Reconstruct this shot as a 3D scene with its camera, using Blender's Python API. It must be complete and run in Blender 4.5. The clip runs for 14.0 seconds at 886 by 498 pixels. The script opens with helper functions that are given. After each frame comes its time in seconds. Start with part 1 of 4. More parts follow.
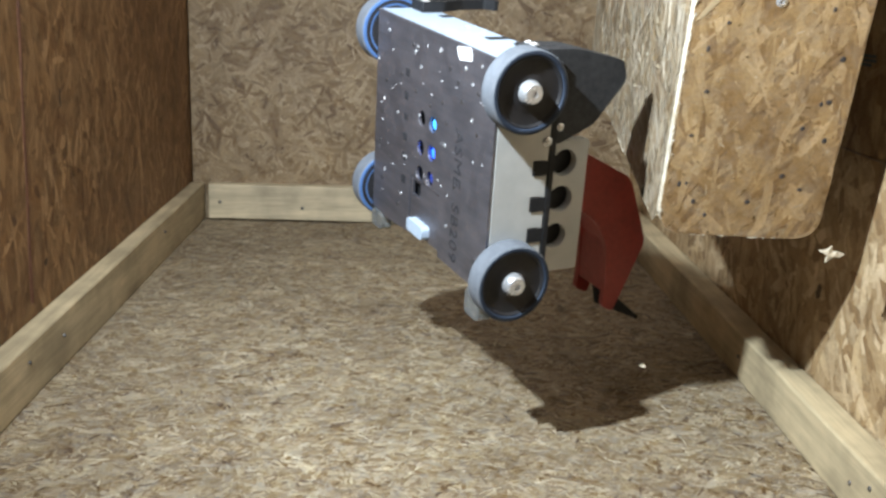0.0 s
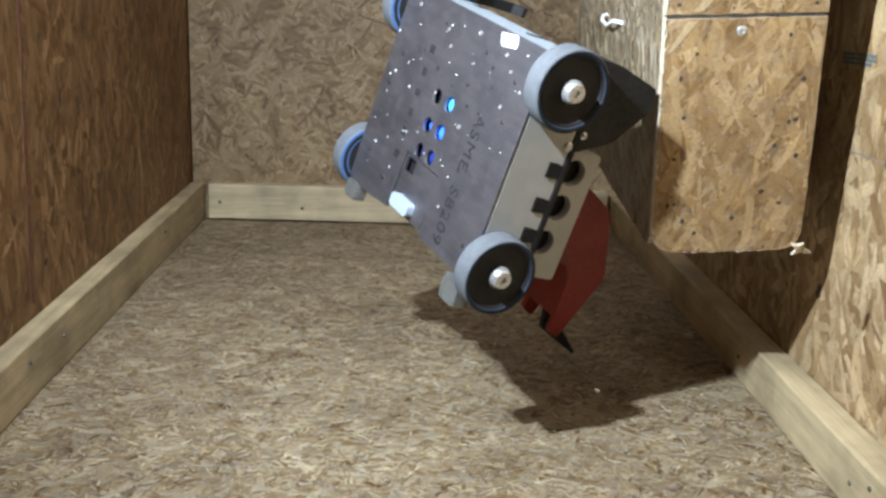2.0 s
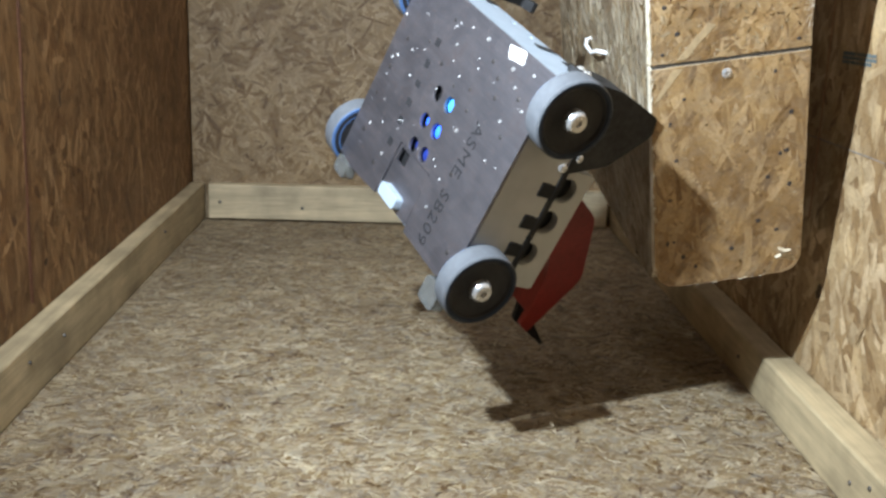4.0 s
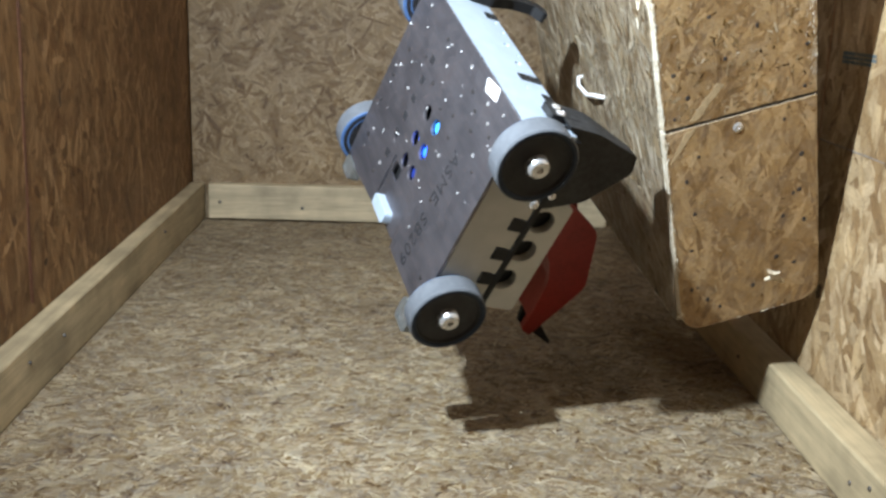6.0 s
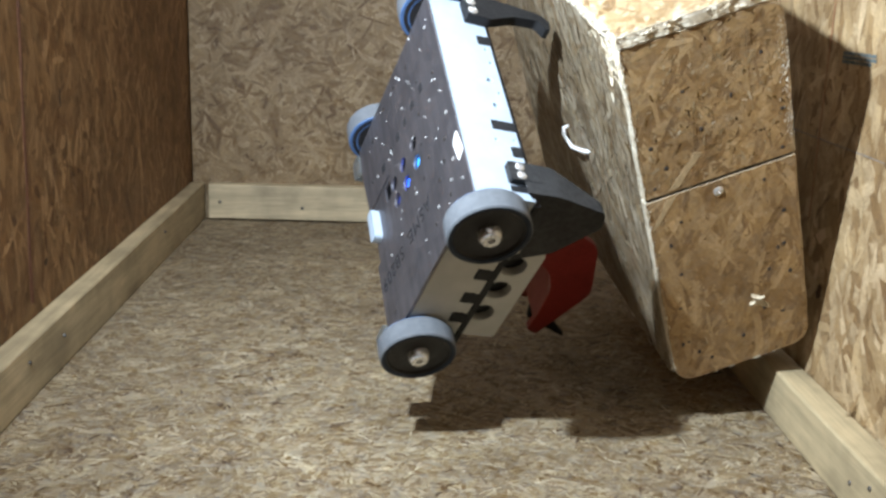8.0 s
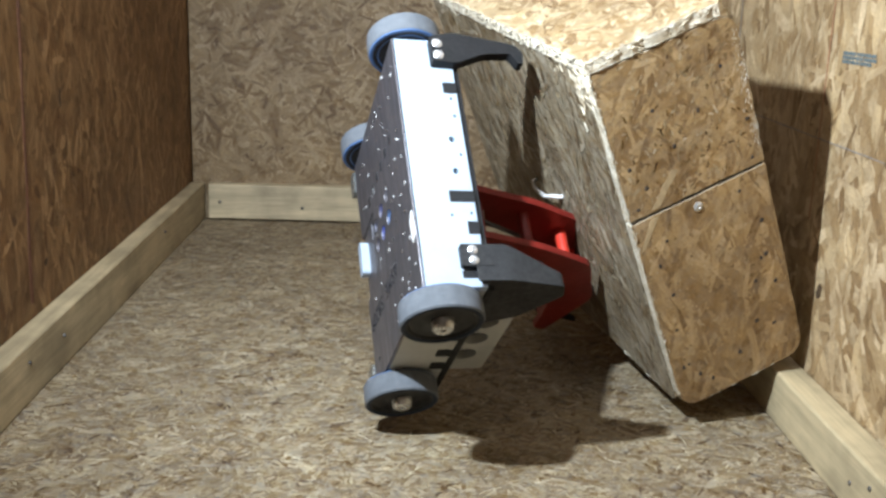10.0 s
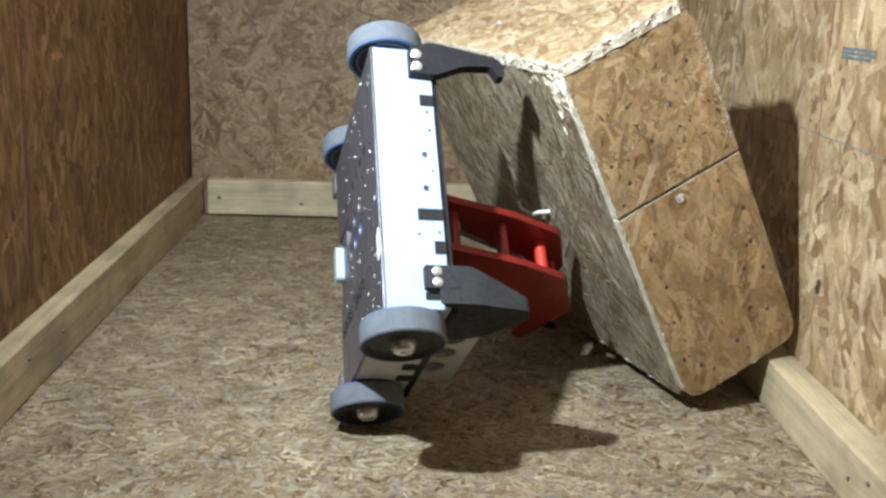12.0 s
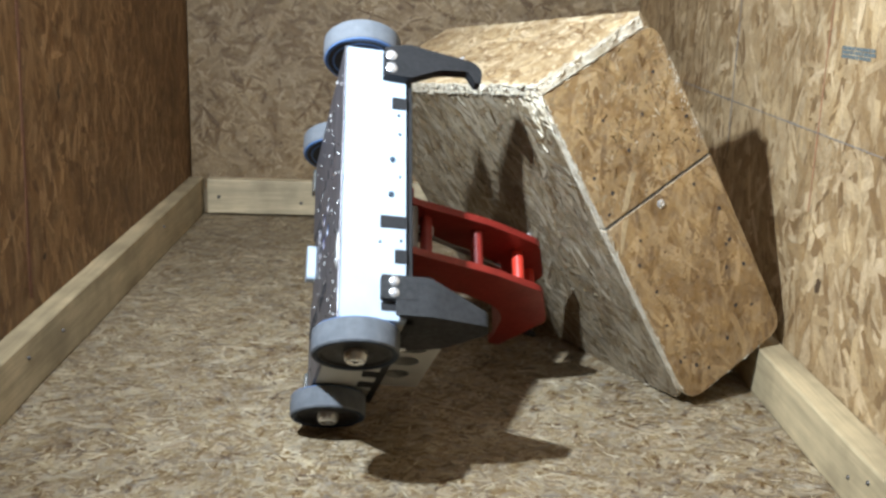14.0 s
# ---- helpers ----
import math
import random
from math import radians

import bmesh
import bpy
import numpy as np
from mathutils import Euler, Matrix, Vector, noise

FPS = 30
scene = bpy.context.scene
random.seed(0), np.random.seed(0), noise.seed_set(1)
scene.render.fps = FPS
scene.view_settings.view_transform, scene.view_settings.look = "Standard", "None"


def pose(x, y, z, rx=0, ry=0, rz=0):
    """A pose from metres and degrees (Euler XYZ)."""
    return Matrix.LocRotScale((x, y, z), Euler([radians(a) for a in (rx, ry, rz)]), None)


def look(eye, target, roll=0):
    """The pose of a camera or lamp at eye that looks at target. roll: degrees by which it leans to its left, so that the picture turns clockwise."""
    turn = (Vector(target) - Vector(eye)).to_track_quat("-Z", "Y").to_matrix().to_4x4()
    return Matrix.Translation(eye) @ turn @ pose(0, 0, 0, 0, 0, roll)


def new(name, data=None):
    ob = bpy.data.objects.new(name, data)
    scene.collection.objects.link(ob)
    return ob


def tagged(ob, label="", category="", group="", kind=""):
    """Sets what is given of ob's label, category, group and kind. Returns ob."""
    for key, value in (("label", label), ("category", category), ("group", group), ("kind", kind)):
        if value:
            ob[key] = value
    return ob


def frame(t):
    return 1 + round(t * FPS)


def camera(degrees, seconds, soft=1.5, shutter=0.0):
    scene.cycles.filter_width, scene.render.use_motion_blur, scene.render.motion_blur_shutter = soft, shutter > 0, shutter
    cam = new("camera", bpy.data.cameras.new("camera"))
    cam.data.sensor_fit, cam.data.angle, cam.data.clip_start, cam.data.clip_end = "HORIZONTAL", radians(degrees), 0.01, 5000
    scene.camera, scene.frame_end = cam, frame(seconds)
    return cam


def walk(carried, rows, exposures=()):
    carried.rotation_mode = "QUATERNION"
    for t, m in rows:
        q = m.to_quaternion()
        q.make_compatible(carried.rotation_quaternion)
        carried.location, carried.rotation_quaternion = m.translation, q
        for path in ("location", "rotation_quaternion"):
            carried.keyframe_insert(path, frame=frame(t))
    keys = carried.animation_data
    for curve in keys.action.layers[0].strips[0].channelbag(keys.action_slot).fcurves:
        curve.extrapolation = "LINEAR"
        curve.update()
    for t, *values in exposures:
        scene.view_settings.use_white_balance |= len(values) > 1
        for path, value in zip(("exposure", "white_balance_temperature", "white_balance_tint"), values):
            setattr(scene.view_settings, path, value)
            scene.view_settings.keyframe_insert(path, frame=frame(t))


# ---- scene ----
MM = 0.001

# ---- camera ----
cam = camera(46.89, 14.0, soft=2.8)
CAMERA_ROWS = [
    (0, pose(0.0000, 0.0000, 0.4000, 76.25, -1.71, -1.51)),
    (11.25, pose(0.0000, 0.0000, 0.4000, 76.25, -1.71, -1.51)),
    (11.5, pose(0.0000, 0.0000, 0.4000, 76.20, -1.71, -1.52)),
    (11.9, pose(0.0000, 0.0000, 0.4000, 76.03, -1.72, -1.55)),
    (12.2, pose(0.0000, 0.0000, 0.4000, 75.98, -1.72, -1.56)),
    (12.6, pose(0.0000, 0.0000, 0.4000, 75.96, -1.72, -1.57)),
    (14, pose(0.0000, 0.0000, 0.4000, 75.96, -1.72, -1.57)),
]

# the mains light flickers against the camera
walk(cam, CAMERA_ROWS, [(i / 6, (0.26 if i % 2 == 0 else -0.08) + max(0.0, 0.16 - 0.012 * i)) for i in range(85)])

# ---- world and lamp ----
world = bpy.data.worlds.new("world")
scene.world = world
world.use_nodes = True
world.node_tree.nodes["Background"].inputs["Color"].default_value = (0.99, 0.95, 0.93, 1)
world.node_tree.nodes["Background"].inputs["Strength"].default_value = 1.6

# one clamped work light over the dark wall, aimed across the arena
lamp_data = bpy.data.lights.new("work_light", "SPOT")
lamp_data.energy = 61.0
lamp_data.color = (0.765, 0.885, 1.0)
lamp_data.shadow_soft_size = 0.014
lamp_data.spot_size, lamp_data.spot_blend = radians(127), 1.0
lamp = new("work_light", lamp_data)
lamp.matrix_world = look((-0.26, 0.48, 0.71), (0.31, 1.24, 0.28))


# ---- materials ----
def material(name):
    m = bpy.data.materials.new(name)
    m.use_nodes = True
    nt = m.node_tree
    return m, nt, nt.nodes["Principled BSDF"]


def math_node(nt, op, a, b=None, c=None, clamp=False):
    n = nt.nodes.new("ShaderNodeMath")
    n.operation, n.use_clamp = op, clamp
    for i, v in enumerate((a, b, c)):
        if v is None:
            continue
        if isinstance(v, (int, float)):
            n.inputs[i].default_value = v
        else:
            nt.links.new(v, n.inputs[i])
    return n.outputs[0]


def mix_color(nt, fac, a, b, blend="MIX"):
    n = nt.nodes.new("ShaderNodeMix")
    n.data_type, n.blend_type = "RGBA", blend
    for key, v in ((0, fac), (6, a), (7, b)):
        if isinstance(v, (int, float)):
            n.inputs[key].default_value = v
        elif isinstance(v, tuple):
            n.inputs[key].default_value = (*v, 1)
        else:
            nt.links.new(v, n.inputs[key])
    return n.outputs[2]


def ramp(nt, fac, stops, mode="LINEAR"):
    n = nt.nodes.new("ShaderNodeValToRGB")
    n.color_ramp.interpolation = mode
    els = n.color_ramp.elements
    while len(els) < len(stops):
        els.new(0.5)
    for e, (p, c) in zip(els, stops):
        e.position = p
        e.color = (*c, 1) if isinstance(c, tuple) else (c, c, c, 1)
    nt.links.new(fac, n.inputs[0])
    return n.outputs[0]


def noise_tex(nt, vec, scale, detail=3.0, rough=0.55):
    n = nt.nodes.new("ShaderNodeTexNoise")
    n.inputs["Scale"].default_value = scale
    n.inputs["Detail"].default_value = detail
    n.inputs["Roughness"].default_value = rough
    nt.links.new(vec, n.inputs["Vector"])
    return n.outputs[0]


def flat_coords(nt, plane):
    """Two of the object's axes as a plane, in metres."""
    tc = nt.nodes.new("ShaderNodeTexCoord")
    sep = nt.nodes.new("ShaderNodeSeparateXYZ")
    nt.links.new(tc.outputs["Object"], sep.inputs[0])
    com = nt.nodes.new("ShaderNodeCombineXYZ")
    nt.links.new(sep.outputs["XYZ".index(plane[0].upper())], com.inputs[0])
    nt.links.new(sep.outputs["XYZ".index(plane[1].upper())], com.inputs[1])
    return com.outputs[0]


def osb(name, plane, tone, grain=0.0, length=0.05, width=0.012, spread=50, worn=0.0, seed=0, rough=0.62, contrast=1.0, pits=0.5, patch=1.0):
    """Oriented strand board: overlapping layers of strands, each with its own tint and fibre, pressed and sanded.
    grain: degrees by which the strands turn from the first axis; worn: how far dust greys them; pits: dark specks; patch: strength of mottling."""
    m, nt, bsdf = material(name)
    flat = flat_coords(nt, plane)

    def warped(source, scale, amount):
        w = nt.nodes.new("ShaderNodeVectorMath")
        w.operation = "MULTIPLY_ADD"
        wn = nt.nodes.new("ShaderNodeTexNoise")
        wn.inputs["Scale"].default_value, wn.inputs["Detail"].default_value = scale, 3.0
        nt.links.new(source, wn.inputs["Vector"])
        nt.links.new(wn.outputs["Color"], w.inputs[0])
        w.inputs[1].default_value = (amount, amount, 0)
        nt.links.new(source, w.inputs[2])
        return w.outputs[0]

    base = warped(warped(flat, 16.0, width * 1.6), 130.0, width * 0.4)
    rng = random.Random(seed)
    tints = [(0.00, (0.50, 0.44, 0.36)), (0.20, (0.74, 0.66, 0.55)), (0.40, (0.92, 0.88, 0.80)), (0.58, (1.04, 1.04, 1.02)),
             (0.78, (1.22, 1.26, 1.30)), (1.0, (1.46, 1.56, 1.75))]
    stops = [(p, tuple(max(0.004, tone[i] * (1 + (c[i] - 1) * contrast)) for i in range(3))) for p, c in tints]
    colour, height = None, None
    layers = 7
    turns = [spread * (2 * i / (layers - 1) - 1) + rng.uniform(-9, 9) for i in range(layers)]
    rng.shuffle(turns)
    for k in range(layers):
        mp = nt.nodes.new("ShaderNodeMapping")
        mp.vector_type = "TEXTURE"
        size = (1.5, 1.15, 0.95, 1.25, 0.75, 0.6, 0.9)[k]
        mp.inputs["Rotation"].default_value = (0, 0, radians(grain + turns[k]))
        mp.inputs["Scale"].default_value = (length * size * rng.uniform(0.8, 1.3), width * size * rng.uniform(0.7, 1.2), 1)
        mp.inputs["Location"].default_value = (rng.uniform(0, 3), rng.uniform(0, 3), 0)
        nt.links.new(base, mp.inputs[0])
        vo = nt.nodes.new("ShaderNodeTexVoronoi")
        vo.voronoi_dimensions, vo.distance = "2D", ("CHEBYCHEV" if k % 3 else "EUCLIDEAN")
        vo.inputs["Scale"].default_value = 1.0
        nt.links.new(mp.outputs[0], vo.inputs["Vector"])
        sp = nt.nodes.new("ShaderNodeSeparateColor")
        nt.links.new(vo.outputs["Color"], sp.inputs[0])
        st = nt.nodes.new("ShaderNodeMapping")
        st.inputs["Scale"].default_value = (0.8, 5.0, 1)
        nt.links.new(mp.outputs[0], st.inputs[0])
        fib = noise_tex(nt, st.outputs[0], 1.5, 4.0, 0.68)
        v = math_node(nt, "MULTIPLY_ADD", sp.outputs[0], 0.72, math_node(nt, "MULTIPLY_ADD", fib, 1.15, -0.45), clamp=True)
        c = ramp(nt, v, stops)
        edge = ramp(nt, vo.outputs["Distance"], [(0.22, 1.0), (0.60, 0.0)])
        if colour is None:
            colour, height = c, sp.outputs[1]
            continue
        soft = ramp(nt, vo.outputs["Distance"], [(0.41, 1.0), (0.52, 0.0)])
        shown = math_node(nt, "MULTIPLY", math_node(nt, "GREATER_THAN", sp.outputs[2], 0.46), soft)
        shown = math_node(nt, "MULTIPLY", shown, math_node(nt, "MULTIPLY_ADD", sp.outputs[1], 0.2, 0.8))
        colour = mix_color(nt, shown, colour, c)
        lift = math_node(nt, "MULTIPLY_ADD", sp.outputs[1], 0.6, math_node(nt, "MULTIPLY", edge, 0.4))
        mh = nt.nodes.new("ShaderNodeMix")
        mh.data_type = "FLOAT"
        nt.links.new(shown, mh.inputs[0])
        nt.links.new(height, mh.inputs[2])
        nt.links.new(lift, mh.inputs[3])
        height = mh.outputs[0]
    # broad stains, streaks, fine speckle, pits and dust
    broad = noise_tex(nt, flat, 4.5, 5.0, 0.62)
    colour = mix_color(nt, 1.0, colour, ramp(nt, broad, [(0.28, (0.72, 0.68, 0.62)), (0.50, 1.0), (0.74, (1.16, 1.15, 1.12))]), "MULTIPLY")
    patchy = noise_tex(nt, base, 26.0, 4.0, 0.65)
    colour = mix_color(nt, 1.0, colour, ramp(nt, patchy, [(0.30, (1 - 0.24 * patch, 1 - 0.28 * patch, 1 - 0.34 * patch)), (0.50, 1.0), (0.72, 1 + 0.16 * patch)]), "MULTIPLY")
    speck = noise_tex(nt, flat, 300.0, 4.0, 0.75)
    colour = mix_color(nt, 1.0, colour, ramp(nt, speck, [(0.28, 0.66), (0.5, 1.0), (0.74, 1.26)]), "MULTIPLY")
    if pits > 0:
        pit = ramp(nt, noise_tex(nt, base, 75.0, 3.0, 0.6), [(0.66, 0.0), (0.74, pits)])
        colour = mix_color(nt, pit, colour, tuple(c * 0.28 for c in tone))
    if worn > 0:
        dust = ramp(nt, noise_tex(nt, base, 52.0, 6.0, 0.75), [(0.42, 0.0), (0.66, worn)])
        grey = sum(tone) / 3
        colour = mix_color(nt, dust, colour, (grey * 1.42, grey * 1.27, grey * 1.05))
    nt.links.new(colour, bsdf.inputs["Base Color"])
    bsdf.inputs["Roughness"].default_value = rough
    bsdf.inputs["Specular IOR Level"].default_value = 0.35
    bump = nt.nodes.new("ShaderNodeBump")
    bump.inputs["Strength"].default_value = 0.6
    bump.inputs["Distance"].default_value = 0.0014
    total = math_node(nt, "MULTIPLY_ADD", speck, 0.6, height)
    nt.links.new(total, bump.inputs["Height"])
    nt.links.new(bump.outputs[0], bsdf.inputs["Normal"])
    return m


def strand_wood(name, plane, tone, contrast=1.0, worn=0.0, rough=0.6, scuff=0.0):
    """Single pressed strands: each with its own tint, fibres along its length, common stains and dust."""
    m, nt, bsdf = material(name)
    flat = flat_coords(nt, plane)
    geom = nt.nodes.new("ShaderNodeNewGeometry")
    uv = nt.nodes.new("ShaderNodeUVMap")
    uv.uv_map = "fibre"
    mp = nt.nodes.new("ShaderNodeMapping")
    mp.inputs["Scale"].default_value = (60.0, 620.0, 1)
    nt.links.new(uv.outputs[0], mp.inputs[0])
    fib = noise_tex(nt, mp.outputs[0], 1.0, 4.0, 0.65)
    v = math_node(nt, "MULTIPLY_ADD", math_node(nt, "SUBTRACT", fib, 0.5), 0.75, geom.outputs["Random Per Island"], clamp=True)
    tints = [(0.0, (0.50, 0.42, 0.34)), (0.16, (0.74, 0.65, 0.52)), (0.42, (0.94, 0.90, 0.82)), (0.66, (1.08, 1.08, 1.05)),
             (0.86, (1.26, 1.30, 1.34)), (1.0, (1.52, 1.62, 1.82))]
    stops = [(p, tuple(max(0.004, tone[i] * (1 + (c[i] - 1) * contrast)) for i in range(3))) for p, c in tints]
    colour = ramp(nt, v, stops)
    broad = noise_tex(nt, flat, 4.5, 5.0, 0.62)
    colour = mix_color(nt, 1.0, colour, ramp(nt, broad, [(0.28, (0.76, 0.72, 0.66)), (0.50, 1.0), (0.74, (1.14, 1.13, 1.10))]), "MULTIPLY")
    patchy = noise_tex(nt, flat, 15.0, 4.0, 0.62)
    colour = mix_color(nt, 1.0, colour, ramp(nt, patchy, [(0.32, (0.70, 0.64, 0.57)), (0.50, 1.0), (0.70, (1.20, 1.19, 1.14))]), "MULTIPLY")
    speck = noise_tex(nt, flat, 320.0, 4.0, 0.75)
    colour = mix_color(nt, 1.0, colour, ramp(nt, speck, [(0.28, 0.74), (0.5, 1.0), (0.74, 1.2)]), "MULTIPLY")
    if scuff > 0:
        dark = ramp(nt, noise_tex(nt, flat, 34.0, 5.0, 0.7), [(0.53, 0.0), (0.70, scuff)])
        colour = mix_color(nt, dark, colour, (tone[0] * 0.52, tone[1] * 0.44, tone[2] * 0.38))
    if worn > 0:
        dust = ramp(nt, noise_tex(nt, flat, 70.0, 6.0, 0.75), [(0.44, 0.0), (0.66, worn)])
        grey = sum(tone) / 3
        colour = mix_color(nt, dust, colour, (grey * 1.38, grey * 1.28, grey * 1.10))
    nt.links.new(colour, bsdf.inputs["Base Color"])
    bsdf.inputs["Roughness"].default_value = rough
    bsdf.inputs["Specular IOR Level"].default_value = 0.4
    bump = nt.nodes.new("ShaderNodeBump")
    bump.inputs["Strength"].default_value, bump.inputs["Distance"].default_value = 0.5, 0.0006
    nt.links.new(math_node(nt, "ADD", fib, speck), bump.inputs["Height"])
    nt.links.new(bump.outputs[0], bsdf.inputs["Normal"])
    return m


def lumber(name, axis, tone):
    """Planed softwood with growth rings drawn out along its length."""
    m, nt, bsdf = material(name)
    tc = nt.nodes.new("ShaderNodeTexCoord")
    mp = nt.nodes.new("ShaderNodeMapping")
    s = [46.0, 46.0, 46.0]
    s["xyz".index(axis)] = 2.4
    mp.inputs["Scale"].default_value = s
    nt.links.new(tc.outputs["Object"], mp.inputs[0])
    rings = noise_tex(nt, mp.outputs[0], 1.0, 4.0, 0.55)
    fine = noise_tex(nt, mp.outputs[0], 6.0, 3.0, 0.6)
    stain = noise_tex(nt, tc.outputs["Object"], 9.0, 4.0, 0.6)
    colour = ramp(nt, rings, [(0.25, tuple(c * 0.72 for c in tone)), (0.48, tone), (0.75, tuple(c * 1.22 for c in tone))])
    colour = mix_color(nt, 1.0, colour, ramp(nt, fine, [(0.3, 0.84), (0.7, 1.12)]), "MULTIPLY")
    colour = mix_color(nt, 1.0, colour, ramp(nt, stain, [(0.3, 0.62), (0.6, 1.08)]), "MULTIPLY")
    nt.links.new(colour, bsdf.inputs["Base Color"])
    bsdf.inputs["Roughness"].default_value = 0.66
    bump = nt.nodes.new("ShaderNodeBump")
    bump.inputs["Strength"].default_value, bump.inputs["Distance"].default_value = 0.35, 0.0008
    nt.links.new(fine, bump.inputs["Height"])
    nt.links.new(bump.outputs[0], bsdf.inputs["Normal"])
    return m


def plain(name, tone, rough=0.5, metal=0.0, grain=180.0, vary=0.18, bump=0.0, spec=0.5, stretch=(1, 1, 1)):
    """A solid surface with fine mottling and larger smudges."""
    m, nt, bsdf = material(name)
    tc = nt.nodes.new("ShaderNodeTexCoord")
    mp = nt.nodes.new("ShaderNodeMapping")
    mp.inputs["Scale"].default_value = stretch
    nt.links.new(tc.outputs["Object"], mp.inputs[0])
    fine = noise_tex(nt, mp.outputs[0], grain, 3.0, 0.6)
    broad = noise_tex(nt, mp.outputs[0], grain * 0.12, 3.0, 0.6)
    f = math_node(nt, "ADD", math_node(nt, "MULTIPLY", fine, 0.5), math_node(nt, "MULTIPLY", broad, 0.5))
    lo, hi = tuple(c * (1 - vary) for c in tone), tuple(min(1, c * (1 + vary)) for c in tone)
    nt.links.new(ramp(nt, f, [(0.32, lo), (0.68, hi)]), bsdf.inputs["Base Color"])
    nt.links.new(ramp(nt, f, [(0.3, min(1, rough * 1.2)), (0.7, rough * 0.82)]), bsdf.inputs["Roughness"])
    bsdf.inputs["Metallic"].default_value = metal
    bsdf.inputs["Specular IOR Level"].default_value = spec
    if bump:
        b = nt.nodes.new("ShaderNodeBump")
        b.inputs["Strength"].default_value, b.inputs["Distance"].default_value = bump, 0.0004
        nt.links.new(fine, b.inputs["Height"])
        nt.links.new(b.outputs[0], bsdf.inputs["Normal"])
    return m


def glowing(name, tone, strength):
    m, nt, bsdf = material(name)
    bsdf.inputs["Base Color"].default_value = (*tone, 1)
    bsdf.inputs["Emission Color"].default_value = (*tone, 1)
    bsdf.inputs["Emission Strength"].default_value = strength
    return m


M_FLOOR = osb("osb_floor", "xy", (0.275, 0.208, 0.126), grain=6, length=0.032, width=0.0042, spread=66, worn=0.5, seed=3, rough=0.7, contrast=1.6, pits=0.8, patch=1.7)
M_BACK = osb("osb_back", "xz", (0.265, 0.188, 0.106), grain=12, length=0.046, width=0.011, spread=80, worn=0.2, seed=5, contrast=1.1, patch=1.3)
# side wall tones also carry the lamp: left darkened for grazing light, right raised
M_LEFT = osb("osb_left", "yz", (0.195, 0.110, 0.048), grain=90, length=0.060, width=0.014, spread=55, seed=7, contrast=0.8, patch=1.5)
M_RIGHT = osb("osb_right", "yz", (0.36, 0.255, 0.142), grain=90, length=0.066, width=0.023, spread=62, worn=0.10, seed=11, contrast=1.15, pits=0.5)
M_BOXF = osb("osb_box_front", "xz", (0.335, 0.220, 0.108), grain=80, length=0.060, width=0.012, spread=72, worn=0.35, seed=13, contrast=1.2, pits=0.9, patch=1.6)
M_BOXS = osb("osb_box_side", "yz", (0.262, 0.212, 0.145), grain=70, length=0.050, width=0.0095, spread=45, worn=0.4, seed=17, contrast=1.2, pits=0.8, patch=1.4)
# top board's colour is raised for the light it gets from above
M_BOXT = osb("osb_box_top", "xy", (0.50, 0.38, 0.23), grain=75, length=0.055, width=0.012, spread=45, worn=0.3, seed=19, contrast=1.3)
S_FLOOR = strand_wood("floor_strand", "xy", (0.252, 0.194, 0.117), 1.5, 0.65, 0.68, 0.55)
S_FLOOR_FINE = strand_wood("fine_floor_strand", "xy", (0.37, 0.305, 0.195), 1.35, 0.3, 0.7)
S_BACK = strand_wood("back_strand", "xz", (0.245, 0.172, 0.096), 1.0, 0.14, 0.6, 0.5)
# the same lamp shading is put into the left and right wall strands
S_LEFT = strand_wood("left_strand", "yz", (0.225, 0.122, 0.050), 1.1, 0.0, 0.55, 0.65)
S_RIGHT = strand_wood("right_strand", "yz", (0.375, 0.265, 0.146), 1.0, 0.08, 0.6, 0.4)
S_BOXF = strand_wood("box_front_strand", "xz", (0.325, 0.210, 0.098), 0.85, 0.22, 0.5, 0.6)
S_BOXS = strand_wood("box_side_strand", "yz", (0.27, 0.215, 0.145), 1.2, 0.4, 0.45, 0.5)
# top strands are paled the same way, light put into their tone
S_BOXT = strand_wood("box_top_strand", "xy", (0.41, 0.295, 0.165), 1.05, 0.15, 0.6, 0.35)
S_GOUGE = strand_wood("gouged_fibre", "xz", (0.25, 0.185, 0.11), 1.9, 0.0, 0.5)
S_GOUGE_SIDE = strand_wood("gouged_side_fibre", "yz", (0.27, 0.225, 0.155), 1.9, 0.0, 0.35)
M_EDGE = osb("osb_edge", "yz", (0.66, 0.60, 0.49), grain=90, length=0.018, width=0.0016, spread=10, worn=0.4, seed=23, contrast=1.2)
M_EDGE_X = osb("osb_edge_level", "xz", (0.66, 0.60, 0.49), grain=0, length=0.018, width=0.0016, spread=10, worn=0.4, seed=24, contrast=1.2)
M_BOUNCE = plain("pale_bounce_board", (0.74, 0.72, 0.68), 0.6, 0.0, 60.0, 0.08)
M_ROOF, nt, roof_bsdf = material("clear_plastic_sheet")
roof_bsdf.inputs["Transmission Weight"].default_value = 1.0
roof_bsdf.inputs["Roughness"].default_value = 0.02
roof_bsdf.inputs["IOR"].default_value = 1.5
M_STRAND, nt, strand_bsdf = material("loose_strand_wood")
geo = nt.nodes.new("ShaderNodeNewGeometry")
nt.links.new(ramp(nt, geo.outputs["Random Per Island"], [(0.0, (0.20, 0.14, 0.075)), (0.3, (0.33, 0.26, 0.16)), (0.7, (0.43, 0.36, 0.25)), (1.0, (0.56, 0.49, 0.36))]), strand_bsdf.inputs["Base Color"])
strand_bsdf.inputs["Roughness"].default_value = 0.75
M_BATT_Y = lumber("batten_wood", "y", (0.47, 0.375, 0.225))
